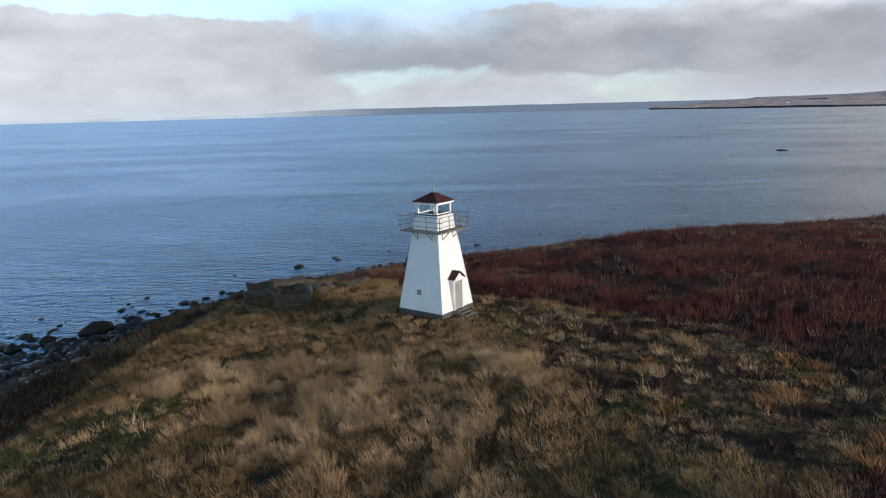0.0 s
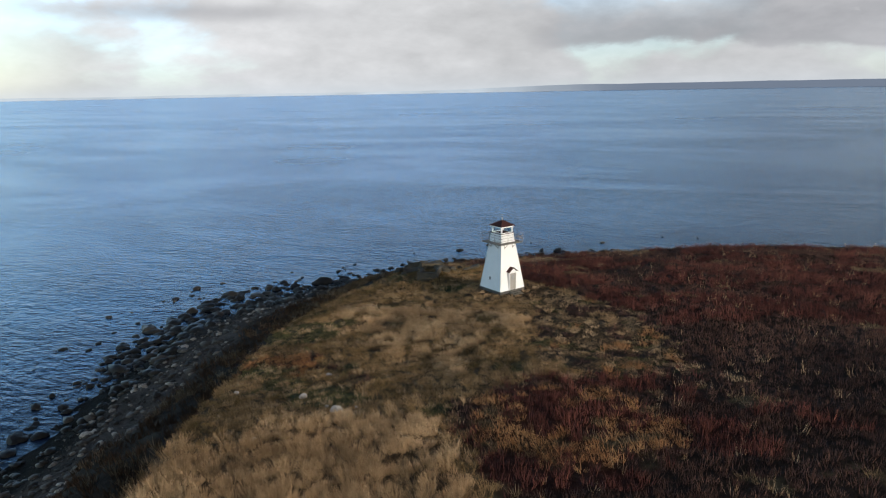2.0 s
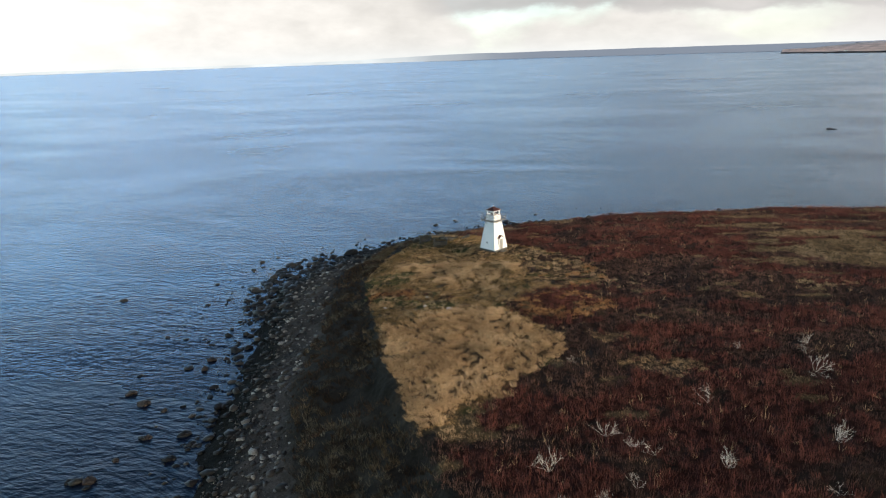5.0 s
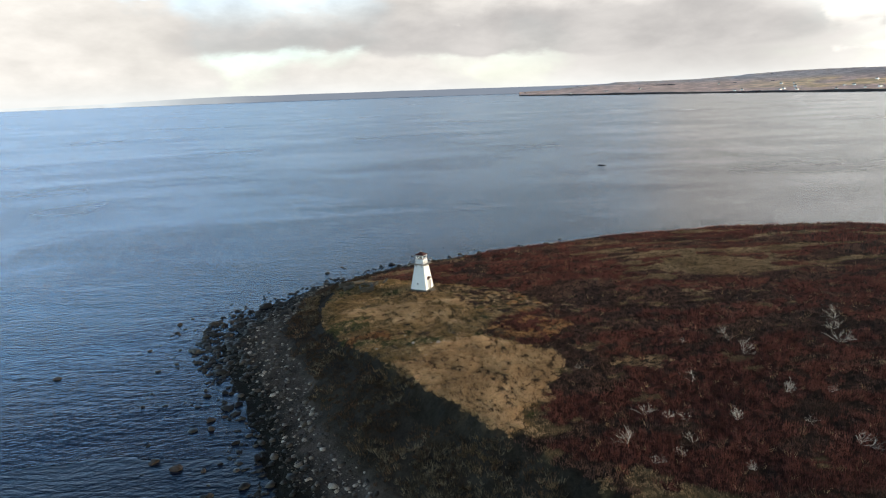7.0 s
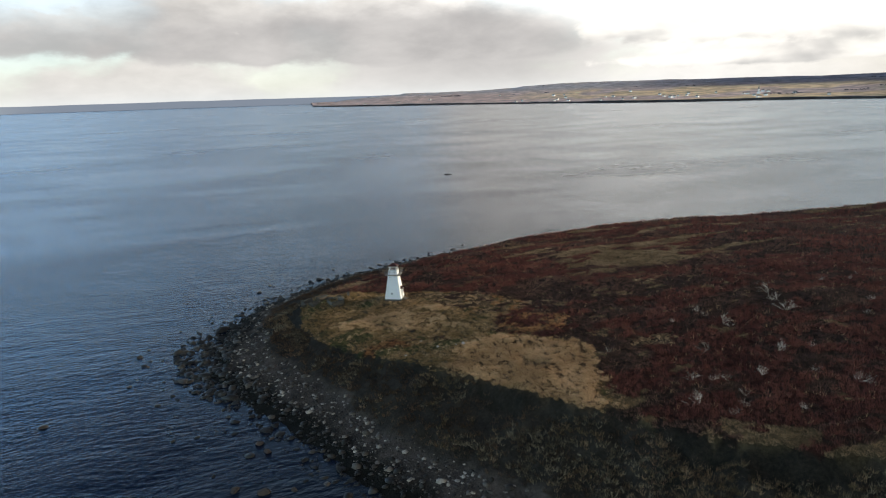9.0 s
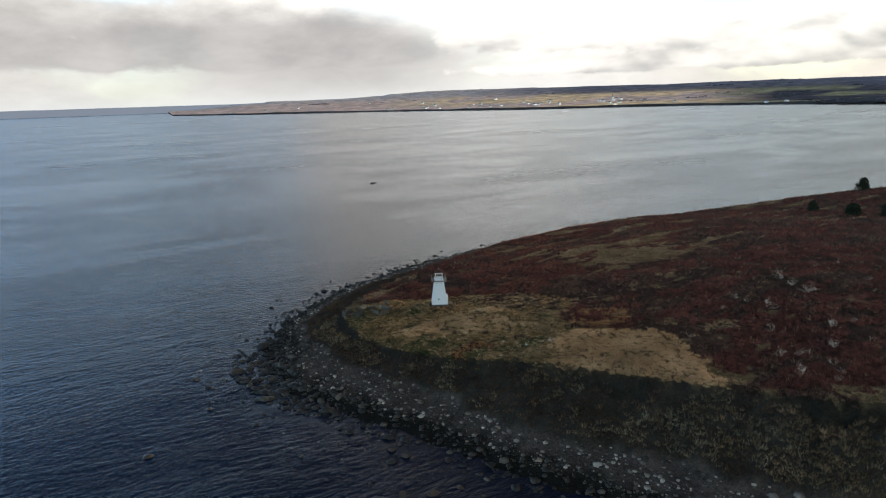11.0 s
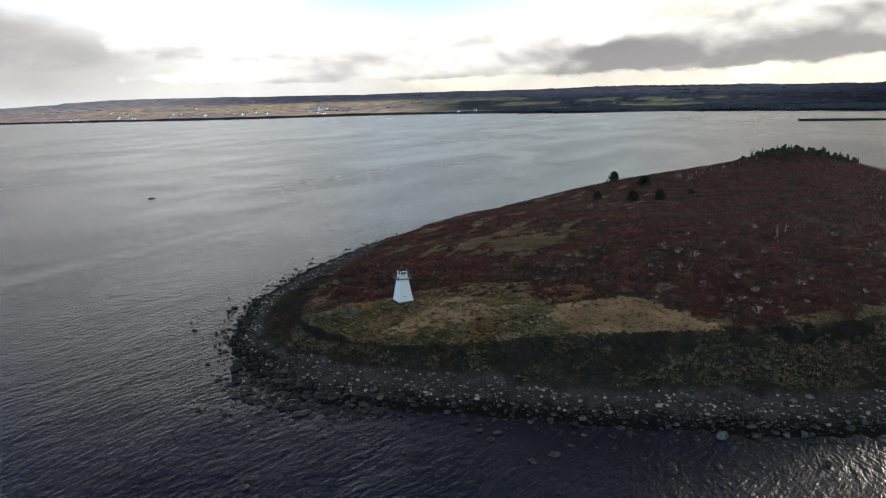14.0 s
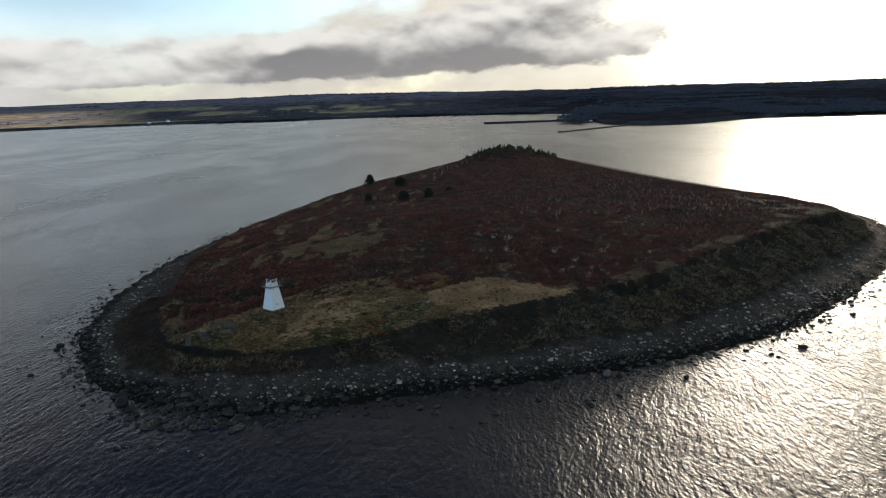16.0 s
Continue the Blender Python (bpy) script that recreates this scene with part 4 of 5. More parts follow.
BOULDERS = [(-3.4, 105, 1.1, 0), (-6.4, 104.4, 0.8, 0), (-37, 72, 1.8, 0), (-34.5, 74.5, 1.2, 0), (-40.3, 68.6, 1.0, 0), (-41.3, 63.4, 0.9, 0), (-40.3, 8.5, 0.9, 1), (-40.9, 11.8, 0.85, 1),
            (-46.9, 0, 0.9, 1), (-39.4, -4.1, 0.7, 1), (-72.6, 36.2, 0.8, 0), (-55.7, 63.2, 0.9, 0), (-55, 57.5, 0.7, 0), (-48.4, 58.7, 0.8, 0), (-26.2, -26.1, 1.45, 2), (-39.1, -20.1, 0.9, 1), (-43.4, -2.5, 1.0, 1),
            (-29.9, 62.5, 0.9, 0), (-31.6, 59.5, 1.0, 0), (-33.5, 65.5, 1.0, 0), (-30.5, 67.5, 0.8, 0), (-35.5, 61.0, 0.9, 1), (-28.5, 69.5, 0.8, 0), (-36.4, -26.7, 0.8, 1), (-37.6, -10.7, 0.8, 1), (-38.1, 66, 1.1, 0),
            (-38.8, 12.6, 0.6, 1), (-37.5, -2.7, 0.6, 0), (-21.4, -35.3, 0.75, 2), (-19.9, -38, 0.8, 2), (-27.1, -33.5, 0.55, 0), (-27, -35.4, 0.5, 0), (-30.9, -18.3, 0.5, 0), (-50.7, 36.1, 0.55, 0), (-52.3, 46.2, 0.5, 0), (-38.5, -15.8, 0.6, 1)]
for i, (x, y, r, k) in enumerate(BOULDERS):
    boulder(x, y, r, (WETSTONE, RUSTSTONE, STONE)[k], ("dark wet boulder standing in the shallow water", "rusty brown boulder standing in the shallow water", "large grey boulder at the water's edge")[k], i + 1)

rng = random.Random(9)
made = 0
while made < 55:
    t = rng.random()
    x, y = -43 + 15 * t + rng.gauss(0, 2.2), 50 + 28 * t + rng.gauss(0, 2.2)
    d = float(lay(np.array([x]), np.array([y]))[2][0])
    if -5 < d < 3.5:
        boulder(x, y, min(1.2, 0.45 * math.exp(rng.gauss(0.2, 0.4))), WETSTONE, "dark weedy boulder at the island's tip", 700 + made, 0.52)
        made += 1
rng = random.Random(8)
made = 0
while made < 70:
    k = rng.randrange(len(OUTLINE) * 2 // 5)
    x, y = OUTLINE[k] + np.array((rng.gauss(-3, 4), rng.gauss(-2, 4)))
    d = float(lay(np.array([x]), np.array([y]))[2][0])
    if -10 < d < 0.5 and x < 70:
        boulder(x, y, min(1.1, 0.3 * math.exp(rng.gauss(0.4, 0.5))), WETSTONE, "dark wet boulder in the shallows", 500 + made, 0.45)
        made += 1
rng = random.Random(7)
made = 0
while made < 60:
    k = rng.randrange(len(OUTLINE) * 2 // 3)
    x, y = OUTLINE[k] + np.array((rng.gauss(0, 3.5), rng.gauss(0, 3.5)))
    if x > 120:
        continue
    d = float(lay(np.array([x]), np.array([y]))[2][0])
    if -4 < d < 9:
        wet = d < 1.5
        boulder(x, y, rng.uniform(0.35, 0.8), WETSTONE if wet and rng.random() < 0.8 else (RUSTSTONE if rng.random() < 0.25 else STONE),
                "dark wet boulder in the shallows" if wet else "grey boulder lying on the stony beach", 100 + made)
        made += 1


def scatter_lumps(name, n, spots, sizes, material, label, sphere=1, seed=0):
    """Many small stones joined: spots gives candidate places with their height."""
    g = np.random.default_rng(seed)
    bm = bmesh.new()
    if sphere:
        bmesh.ops.create_icosphere(bm, subdivisions=sphere, radius=1.0)
    else:
        bmesh.ops.create_cone(bm, cap_ends=True, cap_tris=True, segments=5, radius1=1.0, radius2=0.55, depth=1.4)
    bm.verts.index_update()
    base = np.array([v.co[:] for v in bm.verts])
    bmesh.ops.triangulate(bm, faces=bm.faces)
    tri = np.array([[v.index for v in f.verts] for f in bm.faces])
    bm.free()
    x, y, z = spots
    n = len(x)
    r = sizes
    shape = base[None] * (1 + g.normal(0, 0.16, (n, len(base), 1)))
    shape = shape * g.uniform(0.7, 1.3, (n, 1, 3)) * np.array((1, 1, 0.5))
    a = g.uniform(0, 2 * np.pi, n)
    c, s = np.cos(a)[:, None], np.sin(a)[:, None]
    px, py = shape[..., 0] * c - shape[..., 1] * s, shape[..., 0] * s + shape[..., 1] * c
    v = np.stack([px, py, shape[..., 2]], -1) * r[:, None, None] + np.stack([x, y, z + r * 0.15], 1)[:, None]
    f = (tri[None] + (np.arange(n) * len(base))[:, None, None]).reshape(-1, 3)
    ob = from_arrays(name, v.reshape(-1, 3), f, material)
    return tagged(ob, label, "stones", kind="stuff")


def shore_spots(n, lo, hi, seed, zmin=-9, xmax=170):
    g = np.random.default_rng(seed)
    x, y = g.uniform(-78, xmax, n * 14), g.uniform(-180, 125, n * 14)
    z, up, d, north = lay(x, y)
    keep = (d > lo) & (d < hi) & (up < foot(x, y) + 0.02) & (z > zmin)
    # thicker near the reef and on the side that faces the camera's way
    w = np.where(x < 30, 1.0, 0.35)
    keep &= g.random(len(x)) < w
    return x[keep][:n], y[keep][:n], z[keep][:n], d[keep][:n]


g = np.random.default_rng(11)
x, y, z, d = shore_spots(6500, 2.2, 16, 12)
scatter_lumps("beach_stones", 0, (x, y, z), np.exp(g.normal(-1.75, 0.52, len(x))).clip(0.07, 0.6), SHINGLE, "grey and pale stones strewn over the beach", 1, 1)
x, y, z, d = shore_spots(6500, 1.5, 16, 13, xmax=60)
scatter_lumps("beach_pebbles", 0, (x, y, z), g.uniform(0.05, 0.14, len(x)), SHINGLE, "small grey and pale beach pebbles", 0, 2)
x, y, z, d = shore_spots(4200, -4.5, 4.2, 14, zmin=-1.2)
scatter_lumps("weedy_rocks", 0, (x, y, np.maximum(z, -0.12)), np.exp(g.normal(-1.25, 0.48, len(x))).clip(0.1, 0.8), WEEDSTONE, "dark weed-covered rocks along the waterline", 1, 3)
x, y, z, d = shore_spots(270, -16, -4, 15, zmin=-3)
near_reef = np.hypot(x + 46, y - 46) < 40
keep = near_reef | (g.random(len(x)) < 0.25)
scatter_lumps("reef_rocks", 0, (x[keep], y[keep], np.full(keep.sum(), -0.1)), np.exp(g.normal(-1.0, 0.4, keep.sum())).clip(0.15, 0.8), WEEDSTONE, "scattered dark rocks awash off the beach", 1, 4)
x, y, z, d = shore_spots(1500, 3.2, 16, 17, xmax=80)
scatter_lumps("cobbles", 0, (x, y, z), np.exp(g.normal(-1.25, 0.38, len(x))).clip(0.14, 0.75), COBBLE, "pale and grey rounded cobbles on the beach", 1, 6)
# reef running out from the western tip
a, q = g.uniform(0, 2 * np.pi, 420), np.sqrt(g.random(420))
x, y = -42 + 7.5 * q * np.cos(a), 51 + 21 * q * np.sin(a)
z, up, d, north = lay(x, y)
keep = (d < 4)
scatter_lumps("reef_rocks", 0, (x[keep], y[keep], np.maximum(z[keep], -0.15)), np.exp(g.normal(-0.75, 0.5, keep.sum())).clip(0.15, 1.2), WEEDSTONE, "dark weedy rocks of the reef at the island's tip", 1, 5)


# broken concrete and stone blocks west of the tower
def ruin_block(x, y, sx, sy, sz, rz, tilt, material, label, seed, lift=0.0):
    bm = bmesh.new()
    box(bm, sx, sy, sz + 0.3, pose(0, 0, -0.3))
    bmesh.ops.subdivide_edges(bm, edges=bm.edges, cuts=3, use_grid_fill=True)
    for v in bm.verts:
        v.co += Vector([noise.noise(v.co * 0.9 + Vector((seed * 5, k * 7, 0))) * 0.30 * min(1, sx, sy) + noise.noise(v.co * 2.7 + Vector((seed * 3, k * 5, 0))) * 0.08 for k in range(3)])
    ob = part("concrete_block", bm, material)
    ob.matrix_world = pose(x, y, height_at(x, y) + lift, tilt, tilt * 0.4, rz)
    return tagged(ob, label, "ruin", "broken blocks beside the lighthouse")


ruin_block(-12.7, 56.6, 2.6, 0.30, 0.95, 8, 1, CONCRETE, "cracked grey concrete wall stub in the grass", 1)
ruin_block(-11.5, 58.0, 0.30, 2.9, 0.95, 8, -1, CONCRETE, "cracked grey concrete wall stub in the grass", 2)
ruin_block(-14.2, 58.4, 0.28, 2.6, 0.75, 8, 3, CONCRETE, "cracked grey concrete wall stub in the grass", 5)
ruin_block(-16.6, 62.2, 3.0, 1.9, 0.55, 30, 6, LICHEN, "tilted lichen-covered slab of masonry", 3)
ruin_block(-14.6, 63.6, 3.2, 1.2, 1.05, 40, 9, LICHEN, "tilted lichen-covered slab of masonry", 9)
ruin_block(-17.6, 65.6, 2.6, 0.9, 1.0, 15, -3, CONCRETE, "broken concrete slab with dark stains", 6)
ruin_block(-8.2, 62.4, 3.6, 0.5, 0.40, 74, 1, LICHEN, "low straight stone footing in the grass", 4)
ruin_block(-12.2, 55.6, 1.8, 0.28, 0.30, 25, 0, LICHEN, "low pale kerb of old masonry", 8)
for i, (x, y, r) in enumerate([(-10.8, 59.4, 0.75), (-11.8, 61.2, 0.95), (-10.3, 61.0, 0.7), (-12.9, 62.6, 0.9), (-18.9, 63.0, 1.0), (-17.4, 60.4, 0.6), (-10.0, 63.4, 0.6)]):
    boulder(x, y, r, LICHEN, "dull lichen-covered block of stone", 300 + i, 0.3, "broken blocks beside the lighthouse")
for i, (x, y, r) in enumerate([(-3.3, 12.7, 0.55), (-7.3, 15.0, 0.36), (-4.4, 13.4, 0.2), (-8.2, 20.6, 0.34), (-6.3, 7.0, 0.26), (-13.6, 15.4, 0.3), (-2.2, 13.6, 0.18)]):
    boulder(x, y, r, PALESTONE, "pale flat stone lying in the grass", 320 + i, 0.25, "pale stones in the meadow")


# ---- plants ----
def tufts(name, x, y, z, blades, height, width, spread, lean, material, label, seed, wind=(0.0, 0.0), category="grass"):
    """Clumps of blades joined into one mesh; height and width in metres, one triangle a blade."""
    g = np.random.default_rng(seed)
    n = len(x)
    size = g.uniform(0.6, 1.25, n)[:, None]
    a = g.uniform(0, 2 * np.pi, (n, blades))
    r = spread * np.sqrt(g.random((n, blades))) * size
    bx, by = x[:, None] + r * np.cos(a), y[:, None] + r * np.sin(a)
    h = height * g.uniform(0.55, 1.2, (n, blades)) * size
    out = lean * g.uniform(0.3, 1.2, (n, blades)) * h
    tx = bx + out * np.cos(a) + wind[0] * h + g.normal(0, 0.12, (n, blades)) * h
    ty = by + out * np.sin(a) + wind[1] * h + g.normal(0, 0.12, (n, blades)) * h
    b = g.uniform(0, np.pi, (n, blades))
    w = width * g.uniform(0.6, 1.3, (n, blades)) / 2
    zz = np.broadcast_to(z[:, None], bx.shape) - 0.06
    p0 = np.stack([bx - w * np.cos(b), by - w * np.sin(b), zz], -1)
    p1 = np.stack([bx + w * np.cos(b), by + w * np.sin(b), zz], -1)
    p2 = np.stack([tx, ty, zz + h], -1)
    v = np.stack([p0, p1, p2], 2).reshape(-1, 3)
    f = np.arange(len(v)).reshape(-1, 3)
    return tagged(from_arrays(name, v, f, material), label, category, kind="stuff")


def jitter(x0, x1, y0, y1, gap, seed):
    g = np.random.default_rng(seed)
    gx, gy = np.meshgrid(np.arange(x0, x1, gap), np.arange(y0, y1, gap), indexing="ij")
    x, y = gx.ravel() + g.uniform(-0.9, 0.9, gx.size) * gap, gy.ravel() + g.uniform(-0.9, 0.9, gx.size) * gap
    return x, y


def grow_near():
    x, y = jitter(-24, 100, -62, 105, 0.48, 21)
    z, up, d, north = lay(x, y)
    keep = (up > 0.985 - 0.03 * vnoise(x, y, 104)) & (z > 2.2) & (np.hypot(x - TOWER[0], y - TOWER[1]) > 2.6)
    x, y, z = x[keep], y[keep], z[keep]
    c = cover(x, y)
    g = np.random.default_rng(22)
    thin = g.random(len(x))
    wind = (-0.22, 0.12)
    m = (c == 0) & (thin < 0.58)
    tufts("straw_grass", x[m], y[m], z[m], 130, 0.52, 0.024, 0.38, 0.62, STRAW, "dry straw-coloured tussock grass", 23, wind)
    m = (c == 0) & (thin > 0.60)
    tufts("low_straw", x[m], y[m], z[m], 22, 0.26, 0.026, 0.30, 0.60, MEADOW, "low dry grass between the tussocks", 20, wind)
    m = c == 6
    tufts("low_tussocks", x[m], y[m], z[m], 70, 0.19, 0.03, 0.27, 1.3, HEATH, "low hummocks of withered grass", 19, wind)
    lawn = inside(GRASS, x, y)
    m = (c == 1) & ~lawn & (thin < 0.8)
    tufts("heath_grass", x[m], y[m], z[m], 22, 0.36, 0.043, 0.36, 0.7, HEATH, "faded tan grass in patches among the shrubs", 18, wind)
    m = (c == 1) & lawn & (thin < 0.8)
    tufts("meadow_grass", x[m], y[m], z[m], 56, 0.34, 0.025, 0.36, 0.8, MEADOW, "rough mixed green and tan grass", 24, wind)
    m = c == 5
    tufts("green_grass", x[m], y[m], z[m], 44, 0.22, 0.026, 0.32, 0.9, GREEN, "short green grass near the bank's edge", 29, wind)
    m = ((c == 1) & lawn | (c == 5) | (c == 6)) & (thin > 0.89)
    tufts("pale_tussocks", x[m], y[m], z[m], 60, 0.38, 0.024, 0.34, 0.7, STRAW, "pale tussocks standing out of the rough grass", 30, wind)
    m = c == 2
    tufts("russet_grass", x[m], y[m], z[m], 34, 0.42, 0.034, 0.30, 0.6, RUSSET, "russet brown dead grass and fern", 25, wind)
    m = (c == 3) & (thin < 0.62)
    tufts("red_shrubs", x[m], y[m], z[m], 20, 0.72, 0.035, 0.36, 0.36, SHRUB, "dense red-brown leafless low shrubs", 26, category="shrubs")
    m = (c == 4) & (thin < 0.62)
    tufts("dark_shrubs", x[m], y[m], z[m], 19, 0.5, 0.036, 0.36, 0.4, DULL, "dark brown leafless low shrubs", 27, category="shrubs")
    # pale dead stalks among the shrubs
    m = ((c == 3) | (c == 4)) & (thin > 0.975)
    tufts("pale_stalks", x[m], y[m], z[m], 9, 0.8, 0.022, 0.30, 0.45, STRAW, "pale dead stalks standing among the shrubs", 28)


def grow_south():
    x, y = jitter(20, 100, -150, -62, 0.95, 35)
    z, up, d, north = lay(x, y)
    keep = (up > 0.97) & (z > 2.2)
    x, y, z = x[keep], y[keep], z[keep]
    c = cover(x, y)
    for k, mat, nm, lab, cat in ((1, HEATH, "heath_grass", "rough tan grass along the bank", "grass"), (3, SHRUB, "red_shrubs", "red-brown leafless shrubs towards the south bank", "shrubs"), (4, DULL, "dark_shrubs", "dark leafless shrubs towards the south bank", "shrubs")):
        m = c == k
        tufts(nm, x[m], y[m], z[m], 14, 0.4 if k == 1 else 0.8, 0.09, 0.5, 0.5, mat, lab, 36 + k, category=cat)


def grow_far():
    x, y = jitter(100, 480, -150, 112, 1.35, 31)
    z, up, d, north = lay(x, y)
    keep = (up > 0.93) & (z > 2.2) & (d > 4)
    x, y, z = x[keep], y[keep], z[keep]
    c = cover(x, y)
    m = c == 1
    tufts("heath_grass", x[m], y[m], z[m], 12, 0.5, 0.14, 0.7, 0.6, HEATH, "rough tan grass between the shrubs", 32)
    m = c == 3
    tufts("red_shrubs", x[m], y[m], z[m], 9, 0.9, 0.19, 0.75, 0.3, SHRUB, "red-brown leafless shrubs on the far slope", 33, category="shrubs")
    m = c == 4
    tufts("dark_shrubs", x[m], y[m], z[m], 9, 0.9, 0.19, 0.75, 0.3, DULL, "dark brown leafless shrubs on the far slope", 34, category="shrubs")


def grow_bank():
    x, y = jitter(-45, 160, -165, 100, 0.8, 41)
    z, up, d, north = lay(x, y)
    g = np.random.default_rng(42)
    keep = (up > foot(x, y) + 0.04) & (up < 0.87 + 0.08 * step(0.60, 0.42, fbm(x / 9, y / 9, 103))) & (z > 2.0) & (fbm(x / 3, y / 3, 77) + g.uniform(-0.2, 0.2, len(x)) > 0.36)
    x, y, z = x[keep], y[keep], z[keep]
    tufts("bank_plants", x, y, z, 18, 0.6, 0.07, 0.4, 0.6, BANK, "dark weeds and dead stalks on the earth bank", 43, category="plants")
    x, y = jitter(-30, 160, -165, 70, 0.7, 45)
    z, up, d, north = lay(x, y)
    patch = fbm(x / 5, y / 5, 78) - 0.17 * step(-20, 14, y) + 0.13 * step(-5, -25, y) + g.uniform(-0.07, 0.07, len(x))
    keep = (up > foot(x, y) + 0.07) & (up < 0.88 + 0.07 * step(0.60, 0.42, fbm(x / 9, y / 9, 103))) & (z > 2.2) & (patch > 0.47)
    green = fbm(x / 4, y / 4, 80) + g.uniform(-0.1, 0.1, len(x)) > 0.50
    for m, mat, nm, lab, k in ((keep & ~green, SEDGE, "bank_grass", "pale dry grass on the earth bank", 46), (keep & green, WEEDS, "bank_weeds", "grey-green weeds on the earth bank", 47)):
        tufts(nm, x[m], y[m], z[m], 18, 0.65, 0.06, 0.32, 0.6, mat, lab, k)


grow_near()
grow_south()
grow_far()
grow_bank()


# ---- bleached dead shrubs, snags and conifers ----
def branchwork(seed, height, arms, twist):
    """Trunk and branches of a dead shrub, as two meshes."""
    rng = random.Random(seed)
    trunk, limbs = bmesh.new(), bmesh.new()

    def limb(bm, a, way, length, r, depth):
        mid = a + way * length * 0.5 + Vector([rng.uniform(-1, 1) * length * twist * 0.3 for _ in range(3)])
        end = mid + (way + Vector([rng.uniform(-1, 1) * twist for _ in range(3)])).normalized() * length * 0.5
        rod(bm, a, mid, r, r * 0.8, 4)
        rod(bm, mid, end, r * 0.8, r * 0.5, 4)
        if depth:
            for _ in range(rng.randint(2, 4)):
                w = (way + Vector((rng.uniform(-1, 1), rng.uniform(-1, 1), rng.uniform(-0.2, 0.7))) * 0.9).normalized()
                limb(limbs, mid if rng.random() < 0.4 else end, w, length * rng.uniform(0.45, 0.75), r * 0.6, depth - 1)

    for i in range(arms):
        a = i * 2 * math.pi / arms + rng.uniform(-0.4, 0.4)
        w = Vector((math.cos(a) * rng.uniform(0.2, 1.0), math.sin(a) * rng.uniform(0.2, 1.0), rng.uniform(0.25, 0.8))).normalized()
        limb(trunk, Vector((0, 0, -0.1)), w, height * rng.uniform(0.5, 0.75), 0.026, 3)
    return trunk, limbs


def dead_shrub(seed, height, arms, twist, label, category="dead shrub", group="bleached dead shrubs"):
    ob = empty("dead_shrub", Matrix(), label, category, group)
    trunk, limbs = branchwork(seed, height, arms, twist)
    part("stem", trunk, DEADWOOD, ob)
    tagged(part("bough", limbs, DEADWOOD, ob), kind="stuff")
    return ob


KINDS = [dead_shrub(s, h, a, t, "bleached white dead shrub with bare twisted branches") for s, h, a, t in ((1, 2.2, 6, 0.5), (2, 1.8, 7, 0.6), (3, 2.6, 5, 0.45), (4, 1.5, 8, 0.7))]
SHRUBS = [(60, 0), (54, -9), (27, -15), (36.5, -21.5), (19, -24), (12, -28), (19, -30), (26.5, -26.5), (36, -35), (39, -8), (34, -29.5), (22, -37), (13, -33), (17, -22), (21, -25), (40, -38), (57, -4.5)]
rng = random.Random(5)
for _ in range(24):
    SHRUBS.append((rng.uniform(14, 105), rng.uniform(-62, 2)))
placed = 0
for i, (x, y) in enumerate(SHRUBS):
    zz, up, d, north = [float(v[0]) for v in lay(np.array([float(x)]), np.array([float(y)]))]
    if up < 0.98 or (x < 13 and y > -22):
        continue
    m = pose(x, y, zz, rng.uniform(-35, 35), rng.uniform(-35, 35), rng.uniform(0, 360)) @ Matrix.Scale(rng.uniform(0.45, 0.8) * (1.7 if i < 2 else 1.25 if i < 17 else 0.9), 4)
    if placed < 4:
        KINDS[placed].matrix_world = m
    else:
        copy_thing(KINDS[i % 4], m)
    placed += 1


def snag(x, y, h, seed):
    rng = random.Random(seed)
    ob = empty("dead_tree", pose(x, y, height_at(x, y) - 0.1, rng.uniform(-6, 6), rng.uniform(-6, 6), 0), "thin bare dead tree trunk on the ridge", "dead tree", "dead trees on the ridge")
    part("trunk", rod(bmesh.new(), (0, 0, 0), (0.1, 0, h), 0.10, 0.03, 5), DEADWOOD, ob)
    bm = bmesh.new()
    for _ in range(7):
        a, zz = rng.uniform(0, 6.28), rng.uniform(0.35, 0.95) * h
        rod(bm, (0.05, 0, zz), (0.05 + math.cos(a) * 0.6, math.sin(a) * 0.6, zz + 0.35), 0.03, 0.012, 4)
    part("bough", bm, DEADWOOD, ob)


rng = random.Random(19)
for i in range(22):
    t = rng.random()
    if i < 16:
        snag(300 + 125 * t + rng.uniform(-6, 6), 38 - 36 * t + rng.uniform(-6, 6), rng.uniform(2.0, 4.6), 50 + i)
    else:
        snag(rng.uniform(75, 260), rng.uniform(-70, -5), rng.uniform(1.6, 3.4), 50 + i)


